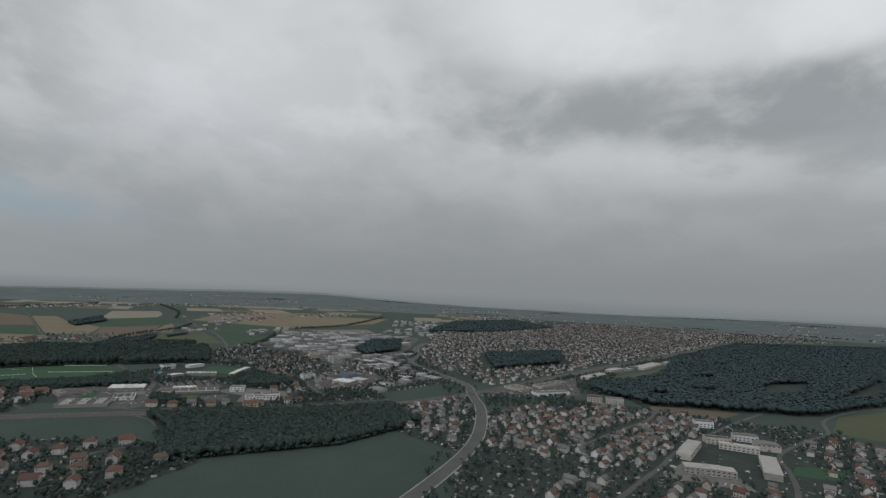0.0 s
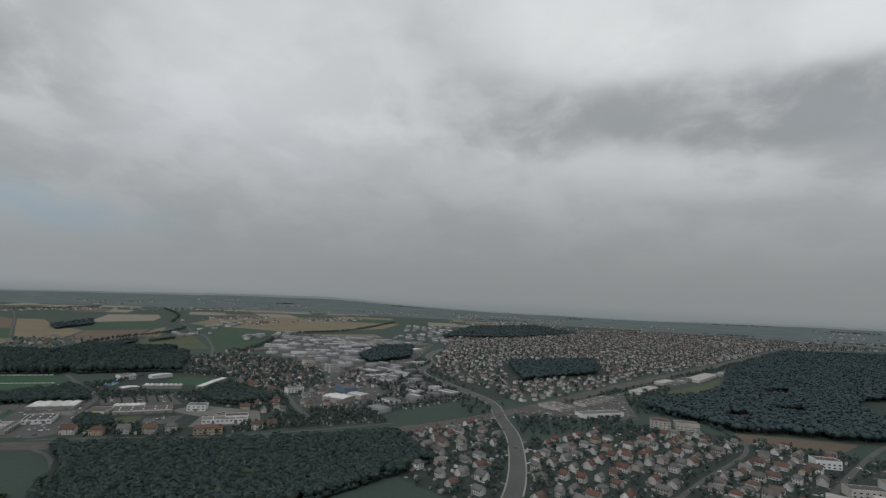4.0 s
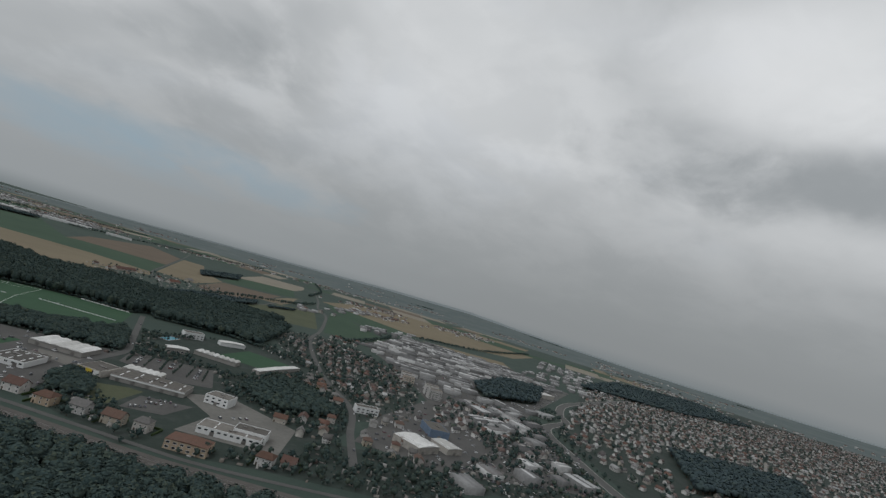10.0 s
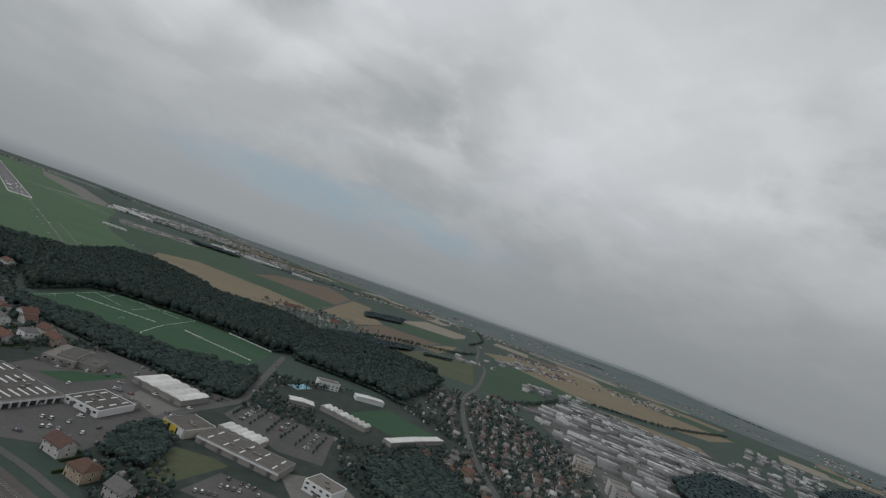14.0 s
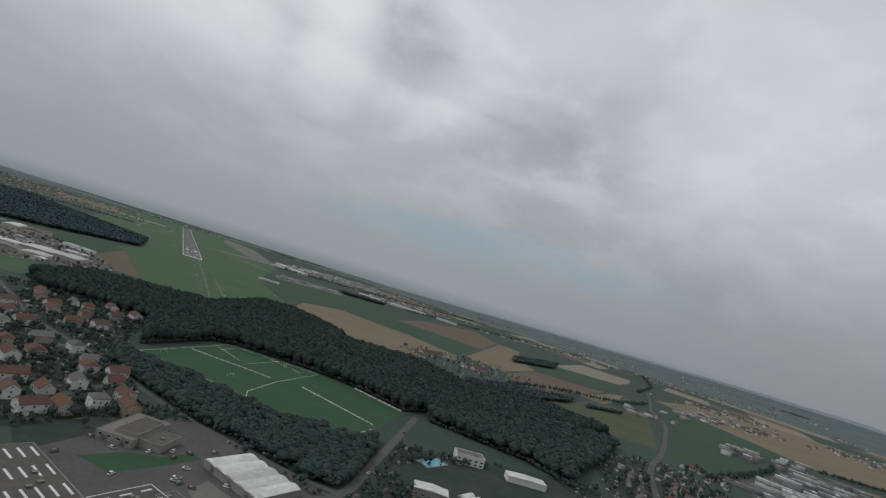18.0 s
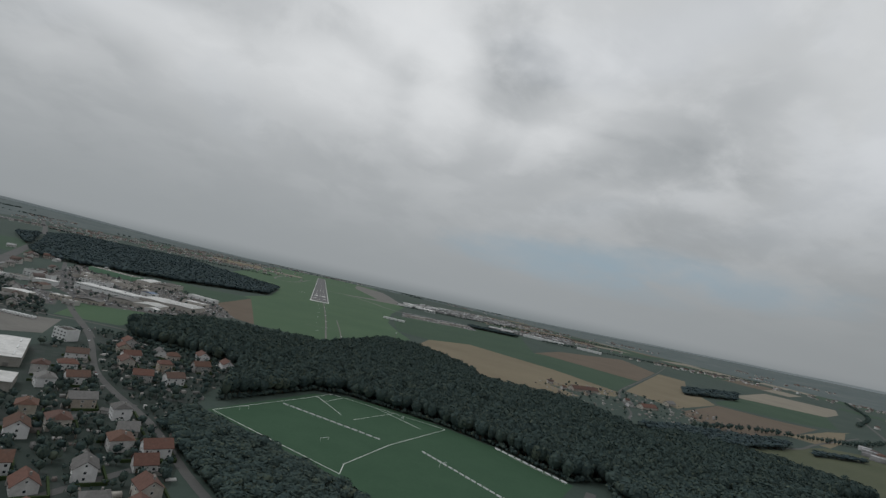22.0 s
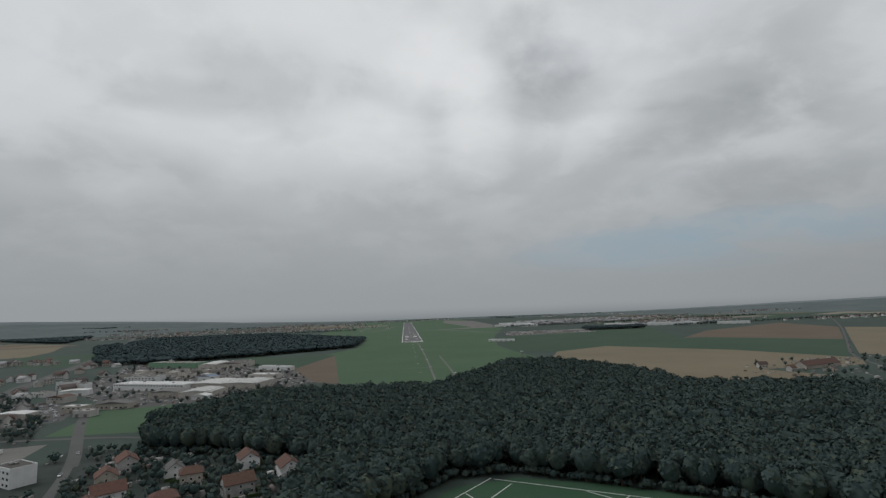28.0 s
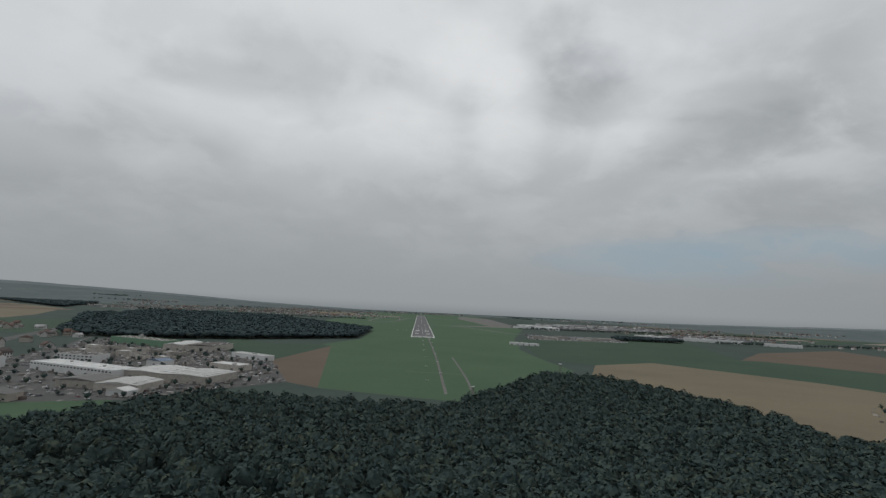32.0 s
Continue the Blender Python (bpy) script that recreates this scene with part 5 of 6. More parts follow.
hall((53, -2377), (53, -2401), 14.7, 7, FLATROOF, FRAMEWHITE, 0, "white two-storey house block with a flat roof", doors=0, windows=2, name="apartment_house", category="apartments")
# sheds east of the railway
hall((228, -2135), (252, -2159), 43, 4.8, FLATROOF, SHEETWALL, 2, "grey flat-roofed supermarket beside a car park", doors=2, windows=1)
hall((281, -2176), (360, -2229), 21.3, 4.6, FLATROOF, PLASTER, 4, "long beige depot with a flat roof", doors=4)
hall((200, -2163), (235, -2223), 18.7, 5, FLATROOF, FRAMEWHITE, 0, "low white shed with a grey roof", doors=4)
hall((439, -2287), (520, -2339), 21.3, 4.6, MIDROOF, SHEETWALL, 5, "pale depot hall beside the railway", doors=3)
hall((665, -2456), (813, -2544), 32, 4.8, MIDROOF, SHEETWALL, 8, "long pale warehouse beside the railway", doors=5)
hall((587, -2363), (640, -2400), 21.3, 4.6, MIDROOF, SHEETWALL, 3, "pale warehouse with rooflights", doors=2)
# industrial halls before the airfield
hall((-379, -767), (-279, -808), 26.7, 7.5, PALEROOF, FRAMEWHITE, 9, "very long white factory hall with rooflights", doors=5, windows=1)
hall((-399, -703), (-356, -711), 24, 8, DARKROOF, FRAMEWHITE, 3, "white factory building with a dark roof", doors=2, windows=2)
hall((-279, -796), (-193, -819), 45, 7, PALEROOF, SHEETWALL, 10, "wide pale factory hall with a worn white roof", doors=4, pitch=1.2, bays=2)
hall((-297, -852), (-264, -856), 29.3, 6, GREYTILE, SHEETWALL, 0, "grey workshop hall with a pitched roof", pitch=2.0, doors=2)
hall((-260, -864), (-225, -867), 34.7, 6, PALEROOF, SHEETWALL, 3, "pale workshop hall with a pitched roof", pitch=2.0, doors=2)
hall((-241, -880), (-224, -883), 12, 4, PALEROOF, FRAMEWHITE, 0, "small white shed with a pitched roof", pitch=2.0, doors=1)
hall((-301, -708), (-281, -717), 16, 6, BLUESHEET, FRAMEWHITE, 0, "small white hall with a blue roof", pitch=2.0, doors=1)
hall((-317, -912), (-285, -915), 13.3, 5, GREYTILE, PLASTER, 0, "long pale building with a grey pitched roof", pitch=2.4, doors=0, windows=1)
hall((-480, -468), (-379, -517), 29.3, 9, FLATROOF, GREENSHEET, 7, "long hall with a green sheet front", doors=5)
hall((-363, -547), (-336, -548), 61, 8, PALEROOF, SHEETWALL, 3, "pale long hall with rooflights", pitch=1.6, doors=2)
hall((-332, -548), (-292, -551), 61, 8, FLATROOF, SHEETWALL, 4, "grey long hall with rooflights", pitch=1.6, doors=2)
hall((-252, -595), (-200, -629), 16, 6, PALEROOF, FRAMEWHITE, 4, "white long workshop at the field edge", doors=3)
hall((-233, -712), (-196, -727), 18.7, 6, PALEROOF, SHEETWALL, 3, "pale small hall in the yard", doors=2)
hall((-472, -880), (-441, -891), 14.7, 6.4, PALEROOF, PLASTER, 0, "long white two-storey workshop with a pale roof", doors=0, windows=2, name="office_block", category="office")
hall((-379, -952), (-349, -957), 14.7, 6.4, PALEROOF, SHEETWALL, 0, "white workshop hall with a low pale roof", pitch=1.0, doors=3)
hall((-429, -771), (-409, -773), 13.3, 8.4, FLATROOF, FRAMEWHITE, 0, "white office cube with dark windows", doors=0, windows=2, name="office_block", category="office")
hall((-341, -923), (-320, -928), 12, 6.0, PALEROOF, PLASTER, 0, "pale workshop with a light roof", doors=1, windows=1)
hall((-315, -948), (-299, -951), 10.7, 5.5, MIDROOF, PLASTER, 0, "low pale garage with a grey roof", doors=2)
hall((-400, -853), (-379, -859), 16, 6.0, BROWNTILE, PLASTER, 0, "pale house-like workshop with a brown roof", pitch=2.0, doors=1, windows=1)
hall((-465, -737), (-443, -739), 16, 8, FLATROOF, FRAMEWHITE, 0, "white three-storey office block with a flat roof", doors=0, windows=2, name="office_block", category="office")
hall((-417, -808), (-388, -803), 16, 6, PALEROOF, FRAMEWHITE, 0, "white hall with a pale roof", doors=2, pitch=1.0)
hall((-455, -795), (-433, -807), 13.3, 5, FLATROOF, PLASTER, 0, "pale low workshop with a flat roof", doors=1, windows=1)
for i in range(16):
    x, y = -447 + 18.7 * (i % 8) + rng.uniform(-4, 4), -573 - 53 * (i // 8) + rng.uniform(-8, 8) - 5.3 * (i % 8)
    hall((x, y), (x + rng.uniform(9, 15), y - 4), rng.uniform(8, 14), rng.uniform(3.5, 6), [PALEROOF, FLATROOF, DARKROOF][i % 3], SHEETWALL, 0, "small workshop shed in the industrial yard", doors=1, plant=0, name="shed", category="shed")
# airport buildings
hall((195, -115), (255, -141), 16, 5, PALEROOF, FRAMEWHITE, 0, "long low white airport building", doors=5)
for i in range(6):
    x, y = 313 + 43 * i, 173 + 35 * (i % 3)
    hall((x, y), (x + 37, y - 5), 16, 5, PALEROOF if i % 2 else FLATROOF, SHEETWALL, 0, "long low airport shed", doors=2, plant=0)
for i in range(5):
    hall((400 + 83 * i, 960 + 147 * i), (460 + 83 * i, 920 + 147 * i), 29.3, 9, PALEROOF, FRAMEWHITE, 0, "white airport hangar beside the apron", doors=3, plant=0, pitch=1.5)
hall((905, 470), (1060, 380), 34, 10, PALEROOF, FRAMEWHITE, 0, "long white terminal hall beyond the fields", doors=6, plant=3)
hall((770, 560), (865, 502), 30, 9, PALEROOF, FRAMEWHITE, 0, "white freight hall of the airport", doors=5, plant=2)
hall((1110, 352), (1200, 300), 30, 9, MIDROOF, FRAMEWHITE, 0, "pale freight hall of the airport", doors=4, plant=2)
hall((500, 1010), (548, 850), 34, 10, PALEROOF, FRAMEWHITE, 0, "wide white aircraft hangar beside the apron", doors=4, plant=0, pitch=2.0)
hall((470, 1230), (492, 1090), 34, 10, PALEROOF, FRAMEWHITE, 0, "wide white aircraft hangar beside the apron", doors=4, plant=0, pitch=2.0)
# farms and houses of the hamlet
house(467, -857, 0.33, 64, 14, 4.2, 4.6, 0, PLASTER, TERRACOTTA, "very long white farm building with a red tiled roof")
house(549, -923, 0.33, 38, 13, 4.0, 4.4, 0, PLASTER, TERRACOTTA, "long white barn with a red tiled roof")
house(660, -835, 0.5, 30, 12, 4.6, 4.0, 0, PLASTER, GREYTILE, "long white farm shed with a grey roof")
for i, (x, y) in enumerate(((411, -839), (416, -880), (512, -928), (531, -891), (613, -955), (451, -896))):
    house(x, y, rng.uniform(-0.2, 0.8), *((8, 7) if i % 2 else (10, 7.5)), 4.4, 2.6, 0, PLASTER, [TERRACOTTA, BROWNTILE, GREYTILE][i % 3])

# ---- houses, gardens, cars ----
ROW = -1.11   # the way in which the houses beside the railway face
SIZES = [(9, 7.4, 4.7, 2.5, 0.0), (10.5, 7.8, 4.7, 2.6, 0.0), (9.5, 8.6, 4.8, 1.9, 2.6), (8, 7.4, 3.1, 2.9, 0.0), (11.5, 7.8, 4.7, 2.5, 0.0), (8, 7.6, 5.4, 1.8, 2.2)]
COVERS = [TERRACOTTA, BROWNTILE, GREYTILE, GREYTILE, BROWNTILE]
PLACED = []


def put_house(x, y, turn, k=None, roof=None, wall=None, detail=True, size=1.0):
    k = int(rng.integers(len(SIZES))) if k is None else k
    w, d, h, rise, hip = (round(v * size, 2) for v in SIZES[k])
    house(x, y, turn, w, d, h, rise, hip, wall or PLASTER, roof or COVERS[int(rng.integers(len(COVERS)))], detail=detail)
    PLACED.append((x, y))


for x, y, k, roof, wall in ((-40, -1719, 5, GREYTILE, None), (-51, -1703, 1, BROWNTILE, None), (-61, -1681, 0, GREYTILE, None), (-73, -1661, 2, BROWNTILE, PEACH), (-80, -1635, 1, TERRACOTTA, None),
                            (2.7, -1793, 2, BROWNTILE, None), (16, -1803, 3, TERRACOTTA, None)):
    put_house(x, y, ROW, k, roof, wall, size=1.25)
SETTLE = -1.08
for x, y, r in ((-188, -1207, 1), (-171, -1157, 0), (-176, -1128, 0), (-156, -1183, 0), (-128, -1241, 0), (-143, -1145, 2), (-127, -1163, 1), (-107, -1137, 0), (-81, -1156, 0), (-107, -1235, 1),
                (-179, -1243, 0), (-160, -1273, 1), (-112, -1329, 2), (-99, -1355, 2), (-96, -1375, 1), (-77, -1379, 0), (-77, -1396, 0), (-97, -1413, 2), (-144, -1375, 1), (-112, -1431, 0),
                (-127, -1447, 1), (-97, -1461, 0), (-81, -1444, 2), (-67, -1425, 0), (-124, -1199, 0), (-99, -1180, 1), (-173, -1287, 2), (-189, -1260, 0), (-152, -1205, 0), (-132, -1418, 1), (-112, -1466, 0), (-138, -1318, 2), (-133, -1358, 0), (-63, -1448, 0), (-150, -1420, 2), (-155, -1345, 1)):
    put_house(x, y, SETTLE + rng.choice([0, math.pi / 2]) + rng.uniform(-0.15, 0.15), None, COVERS[r], WHITEWALL if rng.random() < 0.65 else None, size=1.28)
for x, y in ((-279, -1644), (-277, -1688), (-296, -1677), (-295, -1727), (-313, -1744), (-284, -1753), (-253, -1700), (-232, -1724), (-309, -1653), (-324, -1720), (-333, -1683), (-349, -1733), (-344, -1767), (-315, -1780), (-273, -1793), (-367, -1707)):
    put_house(x, y, ROW + rng.choice([0, math.pi / 2]), None, COVERS[int(rng.integers(2)) * 1], detail=False, size=1.25)


def estate(poly, spacing, turn, most, keep_out=10.0, jitter=0.22, detail=False):
    q = scatter(poly, spacing, turn, jitter)
    for pts, w in ROADS:
        q = q[~near_line(pts, q, w / 2 + 8)]
    q = q[~near_line(RAIL, q, 22)]
    n = 0
    for x, y in q[rng.permutation(len(q))]:
        if PLACED and np.min(np.hypot(*(np.array(PLACED) - (x, y)).T)) < keep_out + 5:
            continue
        if any(inside(c, (x, y))[0] for c in SCHOOL_SITES):
            continue
        if n < most:
            put_house(x, y, turn + rng.choice([0, math.pi / 2]) + rng.uniform(-0.1, 0.1), None, None, None, detail)
        else:
            REST.append((x, y, turn))
            PLACED.append((x, y))
        n += 1


REST = []
SCHOOL_SITES = [[(-187, -2280), (-20, -2340), (53, -2447), (-40, -2467), (-173, -2433)], [(160, -2227), (253, -2227), (253, -2327), (153, -2327)], [(40, -2367), (80, -2367), (80, -2413), (40, -2413)],
                [(-247, -1113), (-197, -1113), (-197, -1167), (-247, -1167)], [(-367, -1047), (-247, -1047), (-247, -1120), (-367, -1107)], [(-267, -1180), (-200, -1180), (-167, -1320), (-247, -1333)]]
estate([(195, -1612), (267, -1620), (255, -1690), (180, -1770), (165, -1745), (212, -1680)], 19, -0.9, 10)
estate([(-167, -2187), (53, -2187), (167, -2253), (153, -2327), (107, -2440), (-40, -2333), (-160, -2267)], 21, -0.65, 20)
estate([(-253, -2293), (-187, -2293), (-167, -2440), (-40, -2467), (40, -2507), (26.7, -2587), (-160, -2600), (-267, -2467)], 24, -0.5, 12)
estate([(-427, -2133), (-187, -2160), (-200, -2267), (-307, -2453), (-440, -2400)], 25, -0.5, 8)
estate([(-307, -1413), (-200, -1200), (-187, -1280), (-147, -1413), (-147, -1493), (-213, -1493)], 26, SETTLE, 10)
estate([(67, -1720), (80, -1800), (147, -1860), (187, -1813), (147, -1760), (200, -1753), (240, -1760), (213, -1793), (133, -1733)], 20, -0.9, 11)
estate([(-80, -1960), (53, -1960), (147, -2027), (53, -2060), (-120, -2053)], 24, -0.7, 4)
estate([(-147, -2093), (26.7, -2093), (160, -2187), (53, -2187), (-147, -2187)], 22, -0.65, 7)
estate([(-627, -760), (-467, -807), (-340, -953), (-287, -1067), (-347, -1133), (-547, -1000)], 30, SETTLE, 6)

# houses too many to count: joined
q = np.array(REST)
tagged(tile("family_houses", FAR_HOUSES, q[:, :2], q[:, 2] + rng.integers(0, 4, len(q)) * math.pi / 2 + rng.uniform(-0.12, 0.12, len(q)), rng.uniform(0.72, 0.95, (len(q), 3)), [WALLS, TOWNTILE, GLASS]), "more family houses with red and grey tiled roofs", "houses", kind="stuff")
spots = []
for poly, spacing, turn in (([(232, -1695), (265, -1620), (400, -1461), (460, -1373), (557, -1413), (540, -1599), (400, -1688), (263, -1720)], 15, -0.9),
                            ([(273, -2068), (335, -2053), (560, -1883), (747, -1861), (933, -1837), (1467, -1780), (3267, -2600), (4400, -4600), (3200, -3893), (1273, -2723), (560, -2256), (333, -2140)], 23, math.atan2(-0.54, 0.842)),
                            ([(560, -1347), (640, -1347), (693, -1387), (627, -1440)], 18, 0.3), ([(267, -1773), (427, -1733), (573, -1800), (440, -1893), (293, -1933)], 24, -0.6), ([(1850, -3080), (2160, -3450), (2480, -3930), (3600, -4300), (3100, -3640)], 24, -0.5)):
    q = scatter(poly, spacing, turn, 0.28)
    q = q[rng.random(len(q)) < 0.86]
    q = q[on_plain(q)]
    for pts, w in ROADS:
        q = q[~near_line(pts, q, w / 2 + 7)]
    q = q[~near_line(RAIL, q, 20)]
    q = q[~inside([(487, -2053), (767, -2020), (967, -2269), (680, -2267)], q)]
    spots.append(np.c_[q, np.full(len(q), turn)])
    if not len(q):
        continue
    tagged(tile("family_houses", FAR_HOUSES, q, turn + rng.integers(0, 4, len(q)) * math.pi / 2 + rng.uniform(-0.15, 0.15, len(q)), rng.uniform(0.62, 0.86, (len(q), 3)) * (0.9 if spacing < 20 else 1.0), [WALLS, ROOFS, GLASS]), "estate of small family houses with pitched tiled roofs", "houses", kind="stuff")
for cx, cy, rx, ry, n in ((1200, 747, 347, 93, 60), (1867, 440, 400, 80, 60), (1667, -827, 160, 67, 40), (2000, -560, 267, 107, 60), (-1200, 2000, 560, 347, 160), (-640, 1667, 347, 267, 120), (-747, 2667, 533, 267, 140),
                            (2400, -933, 333, 120, 70), (1400, 1667, 400, 213, 110), (2933, 267, 533, 213, 100), (-573, -413, 80, 40, 14), (-1333, 1333, 267, 93, 60), (-827, -267, 93, 67, 18), (-560, -640, 80, 80, 22), (-520, -800, 67, 80, 20), (3467, -2000, 667, 347, 200), (1013, -1013, 67, 40, 8)):
    q = np.c_[rng.normal(cx, rx / 1.8, n), rng.normal(cy, ry / 1.8, n)]
    q = q[on_plain(q)]
    for pts, w in ROADS:
        q = q[~near_line(pts, q, w / 2 + 7)]
    q = q[~inside([(-53, -67), (307, -67), (560, 3467), (-173, 3467)], q)]
    if not len(q):
        continue
    tagged(tile("village", FAR_HOUSES, q, rng.uniform(0, 3.14, len(q)), rng.uniform(0.9, 1.3, (len(q), 3)), [WALLS, ROOFS, GLASS]), "far village of pale houses with tiled roofs", "houses", kind="stuff")

# long factory halls of the industrial estate
works = [(693, -1407), (747, -1380), (1200, -1253), (1307, -1533), (1173, -1760), (853, -1720), (960, -1647), (680, -1673), (587, -1713), (460, -1720), (547, -1600)]
q = scatter(works, 34, radians(120), 0.15)
q = q[~near_line(TOWN_STREET, q, 20)]
q = q[rng.random(len(q)) < 0.74]
tagged(tile("factory_halls", [hall_template()], q, radians(30) + rng.normal(0, 0.03, len(q)), np.c_[rng.uniform(9, 18, len(q)), rng.uniform(26, 52, len(q)), rng.uniform(4, 7, len(q))], [HALLWALL, HALLROOF]), "rows of long pale factory halls", "halls", kind="stuff")
for poly, turn in (([(865, -1015), (1000, -925), (1075, -950), (965, -1075), (890, -1065)], 0.6), ([(755, -1225), (850, -1262), (1000, -1175), (1250, -1145), (1335, -1225), (1200, -1270), (950, -1272)], 0.45), ([(1150, -875), (1650, -715), (1700, -790), (1200, -940)], 0.3),
                   ([(1333, -1573), (1867, -1667), (2000, -1907), (1200, -1813)], 0.2), ([(560, -2373), (853, -2580), (933, -2627), (667, -2413)], -0.55), ([(400, 1013), (693, 1733), (1200, 2000), (1333, 1333), (800, 933)], 0.5), ([(667, 400), (1200, 560), (1467, 1067), (933, 800)], 0.4),
                   ([(-627, -427), (-640, -387), (-747, -173), (-707, -200)], 2.0), ([(-1653, 1333), (-1573, 1587), (-1467, 1533), (-1533, 1280)], 0.5), ([(1733, -1533), (2267, -1400), (2400, -1667), (1867, -1733)], 0.2), ([(253, -1867), (440, -1747), (560, -1733), (667, -1840), (400, -1920)], -0.5), ([(100, -1873), (267, -1880), (440, -1747), (667, -1840), (440, -1920), (267, -1987)], -0.6)):
    q = scatter(poly, 42, turn, 0.3)
    q = q[on_plain(q)]
    for pts in (MAIN_ROAD, TOWN_STREET):
        q = q[~near_line(pts, q, 22)]
    q = q[rng.random(len(q)) < 0.85]
    if not len(q):
        continue
    tagged(tile("factory_halls", [hall_template()], q, turn + rng.integers(0, 2, len(q)) * math.pi / 2, np.c_[rng.uniform(16, 34, len(q)), rng.uniform(12, 22, len(q)), rng.uniform(4.5, 8, len(q))], [HALLWALL, HALLROOF]), "group of pale commercial halls", "halls", kind="stuff")

# garden trees: those near the way one by one, the rest joined
def tree_mesh(k):
    V, F, S = NEAR_TREES[k]
    V = V * np.array([1.3, 1.3, 1])
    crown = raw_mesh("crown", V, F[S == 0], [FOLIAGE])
    crown.polygons.foreach_set("use_smooth", [True] * len(crown.polygons))
    trunk = raw_mesh("trunk", V, F[S == 1], [BARK])
    return trunk, crown


def garden_tree(x, y, h, label="dark green leafy garden tree", group="garden trees"):
    k = int(rng.integers(len(NEAR_TREES)))
    p = thing("tree", x, y, rng.uniform(0, 6.28), label, "tree", group)
    a, b = shared(("tree", k), lambda: tree_mesh(k))
    w = h * rng.uniform(0.65, 0.95)
    for me, n in ((a, "trunk"), (b, "crown")):
        place(n, me, p, scale=(w, w, h))


def free(q, d):
    q = q[np.array([np.min(np.hypot(*(np.array(PLACED) - p).T)) > d for p in q])]
    for pts, w in ROADS:
        q = q[~near_line(pts, q, w / 2 + 2)]
    return q[~near_line(RAIL, q, 14)]


for poly, spacing, most in ((GARDENS[0], 16, 110), (GARDENS[2], 15, 60), (GARDENS[1], 17, 40)):
    q = free(scatter(poly, spacing), 8.5)
    for c in SCHOOL_SITES[3:]:
        q = q[~inside(c, q)]
    for x, y in q[:most]:
        garden_tree(x, y, rng.uniform(4, 10))
for a, b in (((44, -1563), (62, -1545)), ((51, -1580), (75, -1557)), ((60, -1592), (86, -1565)), ((66, -1603), (93, -1579)), ((73, -1614), (103, -1587)), ((82, -1626), (110, -1599))):
    for i in range(5):
        garden_tree(a[0] + (b[0] - a[0]) * i / 4, a[1] + (b[1] - a[1]) * i / 4, rng.uniform(3.2, 4.8), "small round car park tree", "car park trees")
BUILT = [[(-123, -1500), (-80, -1460), (-20, -1453), (40, -1540), (80, -1553), (123, -1593), (83, -1653), (83, -1780), (20, -1793), (-53, -1740), (-26.7, -1653), (-96, -1627)], [(107, -1480), (287, -1447), (293, -1607), (140, -1607)], [(140, -1780), (320, -1760), (267, -1867), (147, -1867)]]
for poly, spacing in ((GARDENS[6], 7.0), (GARDENS[7], 9), (GARDENS[8], 9), (GARDENS[3], 10), (GARDENS[4], 14), (GARDENS[9], 27), (GARDENS[0], 7), (GARDENS[2], 7.5), (GARDENS[1], 8)):
    q = free(scatter(poly, spacing), 8.0)
    for c in SCHOOL_SITES + BUILT:
        q = q[~inside(c, q)]
    h = rng.uniform(1.5, 7, len(q)) ** 1.05
    if not len(q):
        continue
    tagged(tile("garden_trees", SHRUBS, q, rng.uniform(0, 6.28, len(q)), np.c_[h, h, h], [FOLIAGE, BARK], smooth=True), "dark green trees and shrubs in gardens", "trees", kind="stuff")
for sp in spots:
    q = sp[:, :2] + rng.uniform(-12, 12, (len(sp), 2))
    for pts, w in ROADS:
        q = q[~near_line(pts, q, w / 2 + 3)]
    q = q[rng.permutation(len(q))]
    q = q[:3400]
    h = rng.uniform(5, 10, len(q))
    if not len(q):
        continue
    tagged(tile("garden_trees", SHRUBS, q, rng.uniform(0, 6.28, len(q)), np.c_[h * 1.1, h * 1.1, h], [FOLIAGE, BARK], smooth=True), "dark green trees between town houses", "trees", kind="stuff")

# garden sheds and hedges of the settlement
def stripe(name, a, b, w, z0, z1, mat, parent):
    a, b = np.array(a, float), np.array(b, float)
    d = (b - a) / np.linalg.norm(b - a)
    n = np.array([-d[1], d[0]]) * w / 2
    V = [(*q, z) for z in (z0, z1) for q in (a - n, b - n, b + n, a + n)]
    return mesh_object(name, V, [(0, 3, 2, 1), (4, 5, 6, 7), (0, 1, 5, 4), (1, 2, 6, 5), (2, 3, 7, 6), (3, 0, 4, 7)], mat, parent)


def shed(x, y, turn):
    p = thing("garden_shed", x, y, turn, "small garden shed with a low pitched roof", "shed", "garden sheds")
    a, b = shared("shedparts", lambda: house_parts(4.2, 3.0, 2.2, 0.9, 0, PLASTER, GREYTILE))
    place("wall", a, p)
    place("roof", b, p)


for k, (x, y) in enumerate(PLACED[7:90]):
    if k % 2 == 0:
        a = rng.uniform(0, 6.28)
        shed(x + 10.5 * math.cos(a), y + 10.5 * math.sin(a), a + 0.3)
for k, (x, y) in enumerate(PLACED[:60]):
    hedge = tagged(new("hedge"), "clipped dark green garden hedge", "hedge", "garden hedges")
    a = ROW + (k % 2) * math.pi / 2
    u, v = np.array((math.cos(a), math.sin(a))), np.array((-math.sin(a), math.cos(a)))
    c = np.array((x, y))
    stripe("hedge_side", c - u * 9 + v * 8.5, c + u * 9 + v * 8.5, 0.9, 0, 1.5, HEDGE, hedge)
    stripe("hedge_side", c + u * 9.5 + v * 8.5, c + u * 9.5 - v * 5, 0.9, 0, 1.5, HEDGE, hedge)

